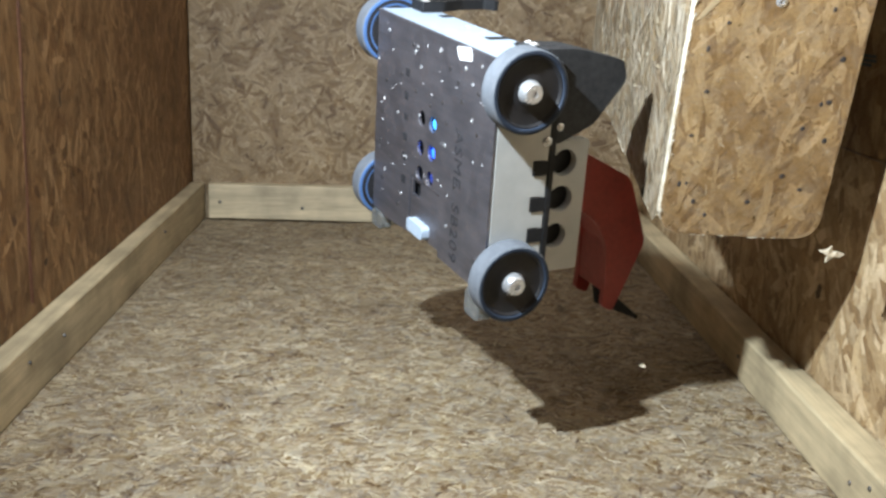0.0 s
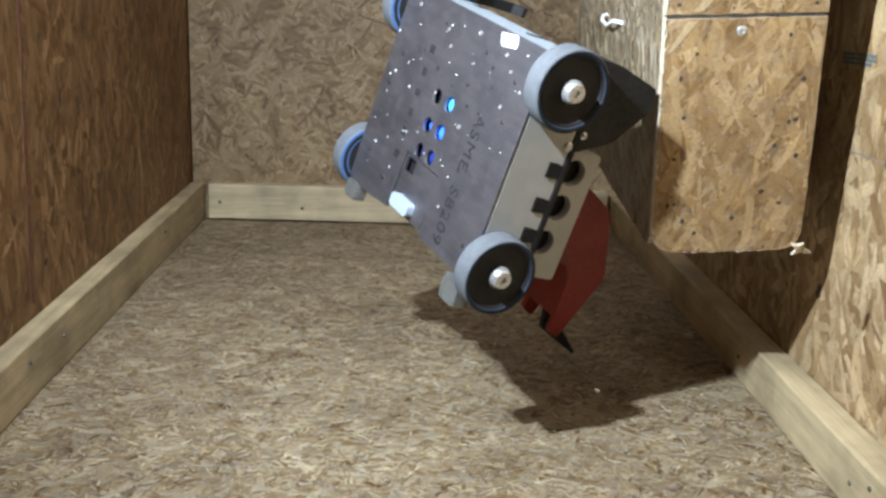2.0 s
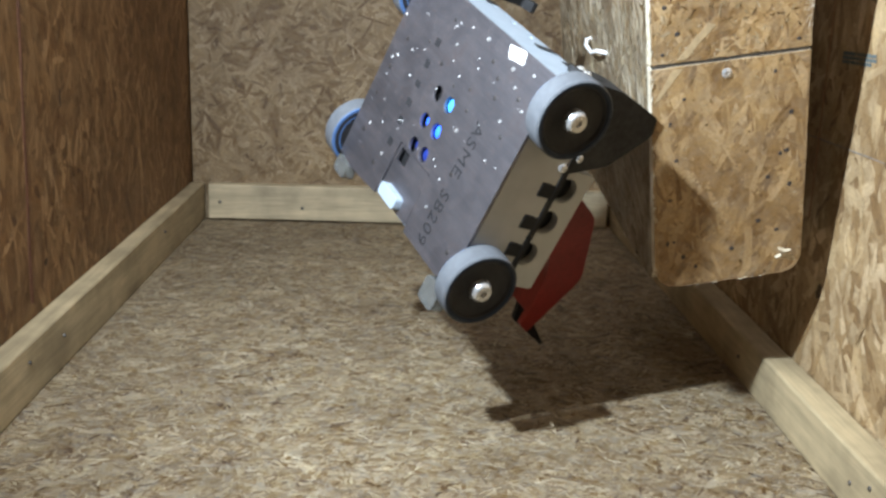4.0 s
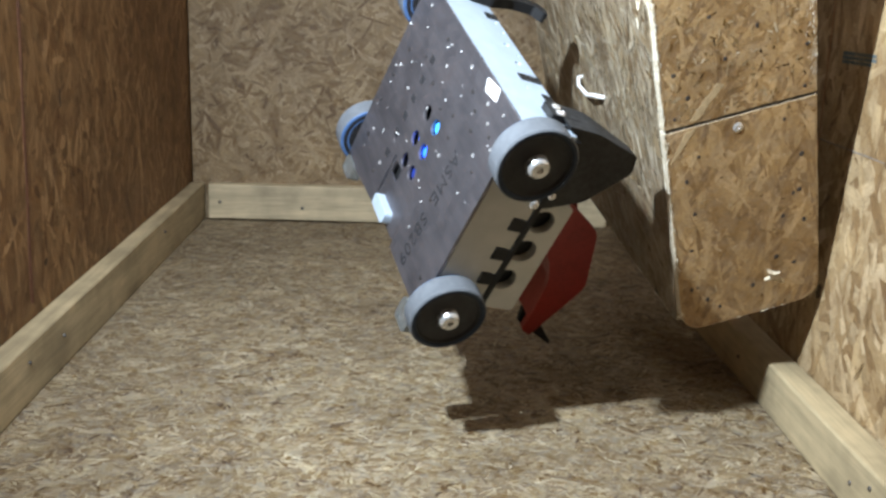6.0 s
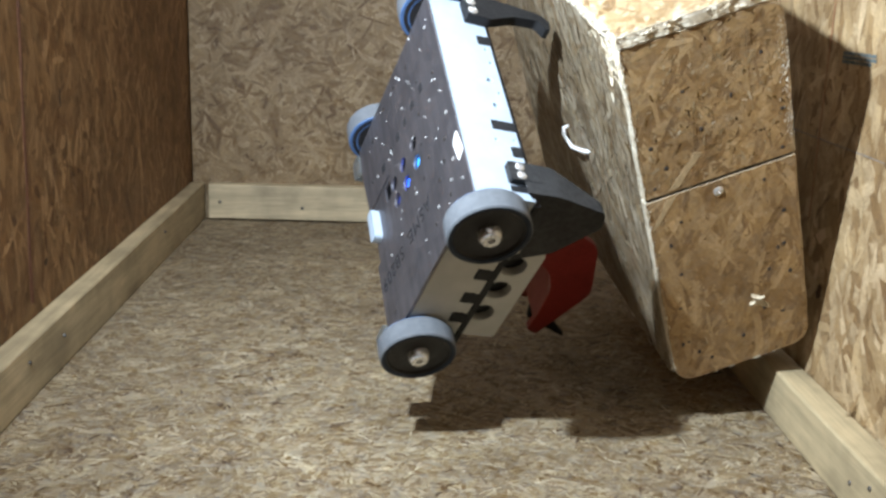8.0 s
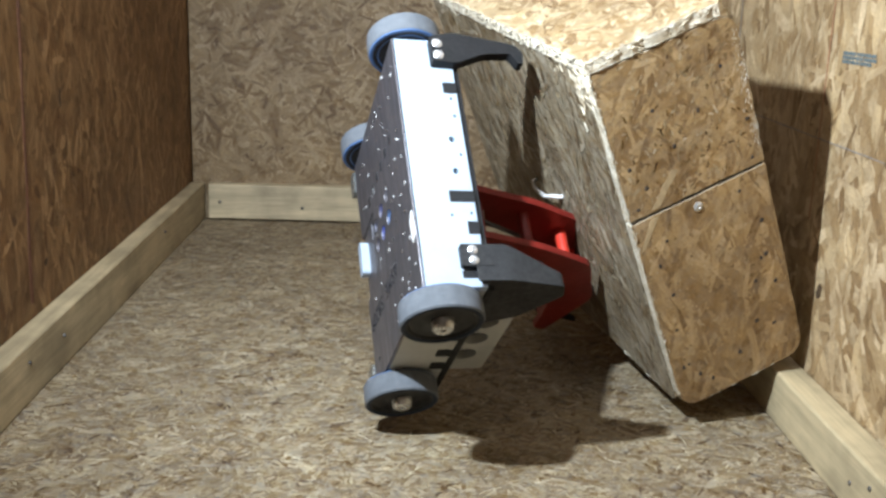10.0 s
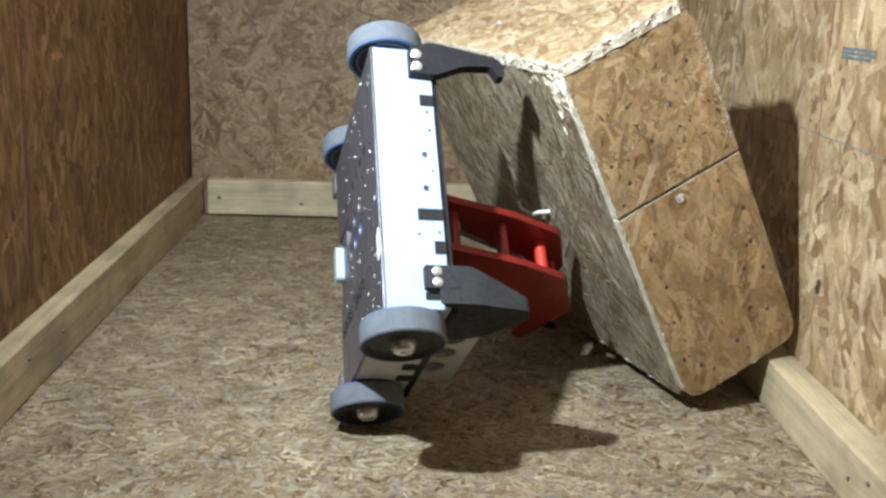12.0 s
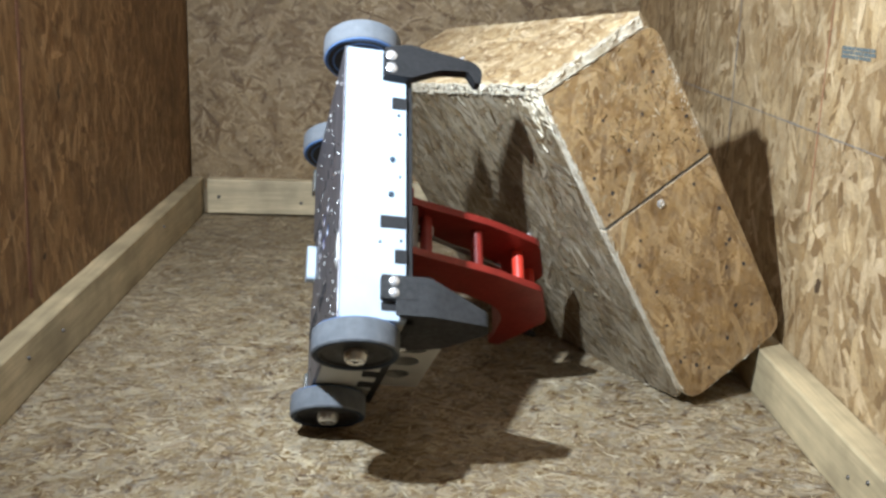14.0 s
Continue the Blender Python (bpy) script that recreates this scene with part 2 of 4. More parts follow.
M_BATT_X = lumber("batten_wood_back", "x", (0.55, 0.45, 0.29))
M_ALU = plain("worn_aluminium", (0.235, 0.23, 0.255), 0.50, 0.92, 90.0, 0.42, 0.55, stretch=(1, 0.12, 1))
M_OFFWHITE = plain("off_white_plastic", (0.44, 0.44, 0.415), 0.5, 0.0, 60.0, 0.10, 0.08)
# brown grime smeared over the belly metal
nt = M_ALU.node_tree
alu_bsdf = nt.nodes["Principled BSDF"]
alu_tc = nt.nodes.new("ShaderNodeTexCoord")
grime = ramp(nt, noise_tex(nt, alu_tc.outputs["Object"], 22.0, 6.0, 0.7), [(0.42, 0.0), (0.70, 0.75)])
alu_colour = alu_bsdf.inputs["Base Color"].links[0].from_socket
nt.links.new(mix_color(nt, grime, alu_colour, (0.105, 0.082, 0.078)), alu_bsdf.inputs["Base Color"])
nt.links.new(math_node(nt, "MULTIPLY_ADD", grime, -0.45, 0.95), alu_bsdf.inputs["Metallic"])
# the lamp's blue cast is put into this white plastic's colour
M_WHITE = plain("lamp_blued_white_plastic", (0.37, 0.44, 0.52), 0.5, 0.0, 60.0, 0.09, 0.08)
M_BLACKP = plain("black_plastic", (0.016, 0.016, 0.017), 0.6, 0.0, 220.0, 0.3, 0.2, spec=0.25)
M_GREYP = plain("dark_grey_printed_plastic", (0.030, 0.030, 0.031), 0.65, 0.0, 220.0, 0.4, 0.25, spec=0.22)
M_RED = plain("red_printed_plastic", (0.24, 0.020, 0.014), 0.42, 0.0, 160.0, 0.22, 0.2)
M_ROD = plain("bright_red_rod", (0.62, 0.045, 0.025), 0.35, 0.0, 160.0, 0.12)
M_TYRE = plain("dusty_blue_rubber", (0.125, 0.135, 0.150), 0.75, 0.0, 120.0, 0.20, 0.3, spec=0.3)
M_TYRE_RIM = plain("dull_blue_rubber", (0.024, 0.034, 0.054), 0.7, 0.0, 120.0, 0.25, 0.2, spec=0.3)
M_TYRE_SIDE = plain("blue_rubber", (0.06, 0.13, 0.29), 0.6, 0.0, 120.0, 0.2, 0.2)
M_HUB = plain("black_hub", (0.019, 0.018, 0.019), 0.5, 0.0, 150.0, 0.3, 0.1, spec=0.3)
M_STEEL = plain("bright_steel", (0.70, 0.70, 0.70), 0.24, 0.7, 300.0, 0.15)
M_DARKSTEEL = plain("dark_steel", (0.14, 0.13, 0.125), 0.4, 0.9, 300.0, 0.2)
M_CLEAR = plain("frosted_plastic", (0.32, 0.33, 0.32), 0.22, 0.0, 120.0, 0.1)
M_CLEAR.node_tree.nodes["Principled BSDF"].inputs["Transmission Weight"].default_value = 0.7
M_INK = plain("black_ink", (0.030, 0.029, 0.031), 0.8, 0.0, 900.0, 0.4, spec=0.1)
M_PENCIL = plain("pencil_line", (0.23, 0.20, 0.17), 0.7, 0.0, 600.0, 0.4)
M_REDLINE = plain("red_chalk_line", (0.36, 0.17, 0.09), 0.8, 0.0, 400.0, 0.35)
M_REDDARK = plain("dark_red_chalk_line", (0.145, 0.060, 0.030), 0.8, 0.0, 400.0, 0.45)
M_STAMP = plain("blue_grey_stamp_ink", (0.12, 0.145, 0.145), 0.7, 0.0, 500.0, 0.3)
M_KNOT = plain("dark_knot", (0.075, 0.045, 0.022), 0.7, 0.0, 300.0, 0.3)
M_CHIP = plain("pale_wood_splinter", (0.55, 0.47, 0.34), 0.7, 0.0, 300.0, 0.15)
M_LONG = plain("pale_strand_wood", (0.40, 0.295, 0.165), 0.6, 0.0, 260.0, 0.28, 0.3, stretch=(1, 1, 0.4))
M_SEAM = plain("dark_joint", (0.06, 0.05, 0.04), 0.8, 0.0, 300.0, 0.4)
M_DOT = plain("nail_hole", (0.05, 0.04, 0.035), 0.7, 0.0, 300.0, 0.4)
M_PAPER = plain("white_sticker", (0.88, 0.88, 0.88), 0.4, 0.0, 100.0, 0.03)
M_LED_A = glowing("blue_light_cyan", (0.05, 0.36, 1.0), 1.6)
M_LED_B = glowing("blue_light", (0.02, 0.13, 1.0), 2.6)
M_LED_C = glowing("blue_light_dim", (0.01, 0.03, 0.22), 0.10)


# ---- mesh helpers ----
def mesh_object(name, bm, mats, parent=None, label="", smooth=False, bevel=0.0):
    me = bpy.data.meshes.new(name)
    bmesh.ops.recalc_face_normals(bm, faces=bm.faces)
    if smooth:
        for f in bm.faces:
            f.smooth = True
    bm.to_mesh(me)
    bm.free()
    for mat in mats if isinstance(mats, (list, tuple)) else [mats]:
        me.materials.append(mat)
    if smooth:
        me.set_sharp_from_angle(angle=radians(38))
    ob = new(name, me)
    if parent is not None:
        ob.parent = parent
    if label:
        tagged(ob, label)
    if bevel:
        b = ob.modifiers.new("edge", "BEVEL")
        b.width, b.segments, b.limit_method, b.angle_limit = bevel, 2, "ANGLE", radians(50)
    return ob


def panel(name, bm, axis, mats, parent, label="", bevel=0.0):
    """A board whose cut edges show their own layered material."""
    bm.normal_update()
    for f in bm.faces:
        f.material_index = 0 if abs(f.normal[axis]) > 0.7 else 1
    return mesh_object(name, bm, mats, parent, label, bevel=bevel)


def part(name, bm, mat, parent, label="", smooth=False, bevel=0.0):
    return mesh_object(name, bm, mat, parent, label, smooth, bevel)


def block(lo, hi):
    bm = bmesh.new()
    add_block(bm, lo, hi)
    return bm


def add_block(bm, lo, hi):
    lo, hi = Vector(lo), Vector(hi)
    m = Matrix.Translation((lo + hi) / 2) @ Matrix.Diagonal((*(hi - lo), 1))
    return bmesh.ops.create_cube(bm, size=1.0, matrix=m)["verts"]


def circle(u, v, r, n=20, squash=1.0):
    return [(u + r * math.cos(2 * math.pi * i / n), v + squash * r * math.sin(2 * math.pi * i / n)) for i in range(n)]


def rect(u0, v0, u1, v1):
    return [(u0, v0), (u1, v0), (u1, v1), (u0, v1)]


def rounded(points, radii, n=5):
    """A polygon with each corner rounded by its radius."""
    out = []
    count = len(points)
    for i, (p, r) in enumerate(zip(points, radii)):
        p = Vector(p)
        if r <= 0:
            out.append(tuple(p))
            continue
        a = (Vector(points[i - 1]) - p).normalized()
        b = (Vector(points[(i + 1) % count]) - p).normalized()
        p0, p1 = p + a * r, p + b * r
        for k in range(n + 1):
            s = k / n
            out.append(tuple(p0 * (1 - s) ** 2 + p * 2 * s * (1 - s) + p1 * s * s))
    return out


def sheet(outer, holes, plane, at, thick, scale=MM):
    """A plate with holes cut through it, in the plane 'xy', 'xz' or 'yz', from at to at + thick along the third axis."""
    bm = bmesh.new()

    def place(u, v):
        q = {"xy": (u, v, at), "xz": (u, at, v), "yz": (at, u, v)}[plane]
        return Vector(q) * scale

    edges = []
    for loop in [outer, *holes]:
        vs = [bm.verts.new(place(*p)) for p in loop]
        edges += [bm.edges.new((vs[i], vs[(i + 1) % len(vs)])) for i in range(len(vs))]
    bmesh.ops.triangle_fill(bm, use_beauty=True, use_dissolve=False, edges=edges)
    geo = bmesh.ops.extrude_face_region(bm, geom=list(bm.faces))
    shift = Vector({"xy": (0, 0, thick), "xz": (0, thick, 0), "yz": (thick, 0, 0)}[plane]) * scale
    bmesh.ops.translate(bm, verts=[g for g in geo["geom"] if isinstance(g, bmesh.types.BMVert)], vec=shift)
    return bm


def lathe(profile, axis_point, axis="y", n=40, scale=MM):
    """Turns (radius, height) pairs about an axis through axis_point."""
    bm = bmesh.new()
    rings = []
    for r, hgt in profile:
        ring = []
        for i in range(n if r > 1e-6 else 1):
            a = 2 * math.pi * i / n
            c, s = r * math.cos(a), r * math.sin(a)
            q = {"y": (c, hgt, s), "x": (hgt, c, s), "z": (c, s, hgt)}[axis]
            ring.append(bm.verts.new((Vector(q) + Vector(axis_point)) * scale))
        rings.append(ring)
    for a, b in zip(rings, rings[1:]):
        for i in range(n):
            j = (i + 1) % n
            if len(a) == 1 and len(b) == 1:
                continue
            if len(a) == 1:
                bm.faces.new((a[0], b[i], b[j]))
            elif len(b) == 1:
                bm.faces.new((a[i], a[j], b[0]))
            else:
                bm.faces.new((a[i], a[j], b[j], b[i]))
    return bm


def rod(p, q, r, n=14):
    bm = bmesh.new()
    p, q = Vector(p) * MM, Vector(q) * MM
    d = q - p
    m = Matrix.Translation((p + q) / 2) @ d.to_track_quat("Z", "Y").to_matrix().to_4x4()
    bmesh.ops.create_cone(bm, cap_ends=True, segments=n, radius1=r * MM, radius2=r * MM, depth=d.length, matrix=m)
    return bm


# ---- the room ----
X0, X1, Y0, Y1, TOP = -0.398, 0.398, -0.45, 1.836, 1.22


def structure(name, lo, hi, mat, label, category):
    ob = mesh_object(name, block(lo, hi), mat)
    return tagged(ob, label, category, kind="structure")


T_WALL = 0.018
structure("floor", (X0 - T_WALL, Y0 - T_WALL, -T_WALL), (X1 + T_WALL, Y1 + T_WALL, 0), M_FLOOR, "worn dusty strand board floor with scuffed pale flakes", "floor")
structure("wall_back", (X0 + 0.0045, Y1, 0), (X1, Y1 + T_WALL, TOP), M_BACK, "strand board back wall of the wooden arena", "wall")
structure("wall_left", (X0 - T_WALL, Y0, 0), (X0, Y1 + 2 * T_WALL, TOP), M_LEFT, "brown strand board side wall with upright grain, shade in its tone", "wall")
structure("wall_right", (X1, Y0, 0), (X1 + T_WALL, Y1 + T_WALL, TOP), M_RIGHT, "strand board side wall toned brighter for lamp light, with pencil and chalk lines", "wall")
structure("wall_backing", (X0, Y1 + T_WALL, 0), (X1, Y1 + 2 * T_WALL, TOP), M_LEFT, "plain board behind the back wall", "wall")
# unseen wall behind the camera, made pale to bounce fill into the shadows
structure("wall_front", (X0, Y0 - T_WALL, 0), (X1, Y0, TOP), M_BOUNCE, "unseen pale wall added behind the camera to bounce light", "wall")
roof = structure("ceiling", (X0 - T_WALL, Y0 - T_WALL, TOP), (X1 + T_WALL, Y1 + T_WALL, TOP + 0.006), M_ROOF, "unseen clear sheet added over the arena to let fill light in", "ceiling")
roof.visible_shadow = False  # unseen added sheet, passes the world's fill light into the shadows


def batten(corners, mat, label):
    """A squared board from its two end sections, each four points."""
    bm = bmesh.new()
    a = [bm.verts.new(p) for p in corners[0]]
    b = [bm.verts.new(p) for p in corners[1]]
    bm.faces.new(a)
    bm.faces.new(b[::-1])
    for i in range(4):
        bm.faces.new((a[i], b[i], b[(i + 1) % 4], a[(i + 1) % 4]))
    bmesh.ops.subdivide_edges(bm, edges=[e for e in bm.edges if e.calc_length() > 0.5], cuts=18)
    rng = random.Random(len(label))
    for v in bm.verts:
        v.co += Vector((rng.uniform(-1, 1), rng.uniform(-1, 1), rng.uniform(-1, 0.4))) * 0.0006
    ob = mesh_object("batten", bm, mat, bevel=0.0022)
    return tagged(ob, label, "batten", group="battens along the floor")


def section(x0, x1, y, h0):
    return [(x0, y, 0.0008), (x1, y, 0.0008), (x1, y, h0), (x0, y, h0)]


left_batten = batten((section(X0 + 0.0008, -0.370, Y0 + 0.02, 0.046), section(X0 + 0.0008, -0.372, Y1 - 0.001, 0.066)), M_BATT_Y, "squared softwood batten along the dark side wall")
right_batten = batten((section(0.366, X1 - 0.0008, Y0 + 0.02, 0.045), section(0.366, X1 - 0.0008, Y1 - 0.001, 0.056)), M_BATT_Y, "squared softwood batten along the bright side wall, dented")
back_batten = batten(([(-0.363, 1.812, 0.004), (-0.363, Y1 - 0.001, 0.004), (-0.363, Y1 - 0.001, 0.066), (-0.363, 1.812, 0.066)],
                      [(0.357, 1.812, 0.002), (0.357, Y1 - 0.001, 0.002), (0.357, Y1 - 0.001, 0.068), (0.357, 1.812, 0.068)]), M_BATT_X, "pale softwood board along the foot of the back wall")


def screw_head(where, axis, r, parent=None, mat=None, label="", name="screw"):
    """A low domed screw head with a recess."""
    ob = part(name, lathe([(0, 1.0), (r * 0.28, 1.0), (r * 0.36, 1.7), (r * 0.7, 1.4), (r, 0.4), (r, -1.0), (0, -1.0)], (0, 0, 0), "z", 16), mat or M_DARKSTEEL, parent, label, smooth=True)
    ob.matrix_basis = Matrix.Translation(where) @ Vector(axis).to_track_quat("Z", "Y").to_matrix().to_4x4()
    return ob


for x, z in ((-0.342, 0.034), (-0.195, 0.026), (0.02, 0.03), (0.22, 0.034)):
    screw_head((x, 1.812, z), (0, -1, 0), 3.0, back_batten)
for y, z in ((0.760, 0.024), (0.726, 0.036), (1.06, 0.026)):
    screw_head((0.366, y, z), (-1, 0, 0), 2.4, right_batten)
for y, z in ((1.52, 0.045), (1.06, 0.035), (0.96, 0.04)):
    screw_head((-0.3705, y, z), (1, 0, 0), 2.2, left_batten)


def mark(name, wall_x, y0, z0, y1, z1, width, mat, label, category="mark"):
    """A drawn line on a side wall, a hair proud of it and a little wavy."""
    side = 1 if wall_x < 0 else -1
    bm = bmesh.new()
    d = Vector((0, y1 - y0, z1 - z0))
    nrm = Vector((0, -d.z, d.y)).normalized()
    rng = random.Random(round(y0 * 1000))
    rows = []
    for i in range(13):
        p = Vector((wall_x + side * 0.0011, y0, z0)) + d * (i / 12) + nrm * rng.uniform(-0.15, 0.15) * width
        w = width * rng.uniform(0.55, 1.1) / 2
        rows.append((bm.verts.new(p + nrm * w), bm.verts.new(p - nrm * w)))
    for a, b in zip(rows, rows[1:]):
        bm.faces.new((a[0], a[1], b[1], b[0]))
    geo = bmesh.ops.extrude_face_region(bm, geom=list(bm.faces))
    bmesh.ops.translate(bm, verts=[g for g in geo["geom"] if isinstance(g, bmesh.types.BMVert)], vec=(-side * 0.0005, 0, 0))
    return tagged(mesh_object(name, bm, mat), label, category)


mark("pencil_line", X1, 1.265, 0.55, 1.264, 0.22, 0.0024, M_PENCIL, "grey upright pencil line on the strand board wall")
mark("pencil_line", X1, 1.50, 0.285, 0.84, 0.277, 0.0016, M_PENCIL, "grey level pencil line across the strand board wall")
mark("chalk_line", X1, 0.982, 0.60, 0.986, 0.20, 0.0017, M_REDLINE, "faint red chalk line down the bright wall")
mark("chalk_line", X0, 1.075, 0.60, 1.046, 0.075, 0.0080, M_REDDARK, "faint red chalk line down the dark wall")

stamp = tagged(new("board_stamp"), "unreadable blue-grey grade stamp printed on the board", "stamp")
stamp.matrix_basis = pose(X1 - 0.0005, 0.921, 0.359) @ Matrix.Scale(0.86, 4)
rng = random.Random(4)
for row in range(3):
    y = 0.036
    while y > -0.036:
        w = rng.uniform(0.004, 0.011)
        part("bar", block((-0.0004, y - w, 0.0045 - row * 0.0045 - 0.0017), (0.0004, y, 0.0045 - row * 0.0045 + 0.0017)), M_STAMP, stamp)
        y -= w + rng.uniform(0.0012, 0.003)


def knot(where, size, axis, label, tilt=0.0, flat=0.5):
    """A dark sunken knot, an uneven low disc on a board."""
    rngk = random.Random(round(where[1] * 9973 + where[2] * 331))
    bm = bmesh.new()
    n = 15
    rim = [bm.verts.new((size * math.cos(2 * math.pi * i / n) * rngk.uniform(0.6, 1.15), size * flat * math.sin(2 * math.pi * i / n) * rngk.uniform(0.6, 1.15), 0.0006)) for i in range(n)]
    mid = bm.verts.new((0, 0, 0.0010))
    for i in range(n):
        bm.faces.new((rim[i], rim[(i + 1) % n], mid))
    ob = mesh_object("knot", bm, M_KNOT, smooth=True)
    ob.matrix_basis = Matrix.Translation(where) @ Vector(axis).to_track_quat("Z", "Y").to_matrix().to_4x4() @ pose(0, 0, 0, 0, 0, tilt)
    return tagged(ob, label, "knot")


knot((X0, 1.169, 0.279), 0.011, (1, 0, 0), "dark split knot in the brown wall", 90, 0.45)
knot((X0, 1.094, 0.108), 0.007, (1, 0, 0), "small dark knot in the brown wall", 20, 0.7)
knot((X1, 0.943, 0.135), 0.010, (-1, 0, 0), "black knot in the bright wall", 60, 0.6)


def loose_strands(count, seed):
    """Pale strands and dust crumbs trodden flat on the floor, in one mesh."""
    r = random.Random(seed)
    bm = bmesh.new()
    for _ in range(count):
        x, y = r.uniform(-0.355, 0.35), 0.62 + 1.15 * r.random() ** 1.25
        l = 0.003 + 0.022 * r.random() ** 2.2
        w = r.uniform(0.0004, 0.0012) if l > 0.006 else r.uniform(0.0006, 0.0016)
        bend = r.uniform(-0.12, 0.12) * l
        a = r.gauss(0, 45)
        rows = []
        m = Matrix.Translation((x, y, 0)) @ pose(0, 0, 0, 0, 0, a)
        for i in range(4):
            u = i / 3 - 0.5
            half = w * (0.5 if i in (0, 3) else 0.9) / 2
            c = bend * (1 - 4 * u * u)
            rows.append([bm.verts.new(m @ Vector((u * l, c + half, 0.0002))), bm.verts.new(m @ Vector((u * l, c, 0.0007))), bm.verts.new(m @ Vector((u * l, c - half, 0.0002)))])
        for p, q in zip(rows, rows[1:]):
            bm.faces.new((p[0], p[1], q[1], q[0]))
            bm.faces.new((p[1], p[2], q[2], q[1]))
    ob = mesh_object("loose_strands", bm, M_STRAND)
    return tagged(ob, "pale wood strands and crumbs trodden into the floor", "wood strands", kind="stuff")


loose_strands(1500, 6)

# ---- the thrown strand board box ----
BS = 0.000955
BW, BD, BH = 143.7, 450.0, 386.0
box = tagged(new("osb_box"), "battered hollow strand board box with rounded corners, thrown through the air", "box")
BT = 11.0
rngb = random.Random(8)


def ragged(points, amount, step=9.0):
    """Breaks straight runs of an outline into short uneven ones, as on splintered board."""
    out = []
    for i, p in enumerate(points):
        q = points[(i + 1) % len(points)]
        d = math.dist(p, q)
        k = max(1, int(d / step))
        for j in range(k):
            s = j / k
            a = amount if j else 0.0
            out.append((p[0] + (q[0] - p[0]) * s + rngb.uniform(-a, a), p[1] + (q[1] - p[1]) * s + rngb.uniform(-a, a)))
    return out


SEAM = 222.5
lower = rounded([(0, SEAM - 1.7), (0, 0), (BW, 0), (BW, SEAM - 1.7)], [0, 26, 24, 0], 7)
panel("front_panel", sheet(ragged(lower, 0.35), [], "xz", 0, BT, BS), 1, [M_BOXF, M_EDGE], box, "scuffed lower front panel with rounded corners", bevel=0.0012)
upper = rounded([(0, SEAM + 1.7), (BW, SEAM + 1.7), (BW, BH - 13.8), (0, BH - 13.8)], [0, 0, 20, 4], 7)
panel("front_panel", sheet(ragged(upper, 0.8), [], "xz", 0, BT, BS), 1, [M_BOXF, M_EDGE], box, "upper front panel with a chipped corner", bevel=0.0012)
part("joint", block((2 * BS, 0.6 * BS, (SEAM - 1.75) * BS), ((BW - 2) * BS, (BT + 2) * BS, (SEAM + 1.75) * BS)), M_SEAM, box)
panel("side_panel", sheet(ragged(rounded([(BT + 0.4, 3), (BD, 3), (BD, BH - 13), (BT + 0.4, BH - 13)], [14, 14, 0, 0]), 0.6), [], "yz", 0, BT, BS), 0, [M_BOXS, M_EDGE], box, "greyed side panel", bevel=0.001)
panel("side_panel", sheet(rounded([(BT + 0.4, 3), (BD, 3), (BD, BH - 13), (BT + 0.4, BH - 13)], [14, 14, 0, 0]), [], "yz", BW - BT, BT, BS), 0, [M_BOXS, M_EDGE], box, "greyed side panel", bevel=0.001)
panel("top_panel", sheet(ragged([(-1.2, -1.0), (BW - 14, -1.0), (BW - 4, 10), (BW - 1, BD), (-1.2, BD)], 1.3, 6.0), [], "xy", BH - 12.5, 12, BS), 2, [M_BOXT, M_EDGE_X], box, "top panel with torn edges, light from above in its tone", bevel=0.001)
part("bottom_panel", sheet([(BT + 0.4, BT + 0.4), (BW - BT - 0.4, BT + 0.4), (BW - BT - 0.4, BD - 1), (BT + 0.4, BD - 1)], [], "xy", 5, BT, BS), M_BOXT, box)
part("back_panel", sheet([(BT + 0.4, 17), (BW - BT - 0.4, 17), (BW - BT - 0.4, BH - 13), (BT + 0.4, BH - 13)], [], "xz", BD - BT - 1, BT, BS), M_BOXF, box)


def splinters(name, count, place, size, mat, seed, label):
    """Torn wood fibres along an edge, in one mesh."""
    r = random.Random(seed)
    bm = bmesh.new()
    for _ in range(count):
        p, along, out = place(r)
        l = size * r.uniform(0.5, 2.4)
        w = size * r.uniform(0.10, 0.26)
        vs = add_block(bm, (-l / 2, -w / 2, -w / 3), (l / 2, w / 2, w / 3))
        turn = (Vector(along) + Vector((r.uniform(-0.35, 0.35), r.uniform(-0.35, 0.35), r.uniform(-0.35, 0.35)))).to_track_quat("X", "Z").to_matrix().to_4x4()
        bmesh.ops.transform(bm, verts=vs, matrix=Matrix.Translation(Vector(p) + Vector(out) * r.uniform(-0.4, 0.8) * w) @ turn)
    return tagged(part(name, bm, mat, box, label), kind="stuff")


splinters("torn_edge", 300, lambda r: ((-1.2 * BS, r.uniform(0, BD) * BS, (BH - abs(r.gauss(0, 6))) * BS), (0, 1, 0), (-1, 0, 0.4)), 0.0050, M_EDGE, 31, "pale torn edge fibres")
splinters("torn_edge", 160, lambda r: ((r.uniform(0, BW - 16) * BS, (r.uniform(-1.4, 6)) * BS, (BH - abs(r.gauss(0, 5))) * BS), (1, 0, 0), (0, -0.5, 0.4)), 0.0046, M_EDGE_X, 33, "pale torn edge fibres")
splinters("torn_edge", 70, lambda r: ((abs(r.gauss(0, 2.5)) * BS * 0.4, -0.2 * BS, r.uniform(20, BH) * BS), (0, 0, 1), (-1, -1, 0)), 0.0034, M_EDGE, 35, "pale worn corner")
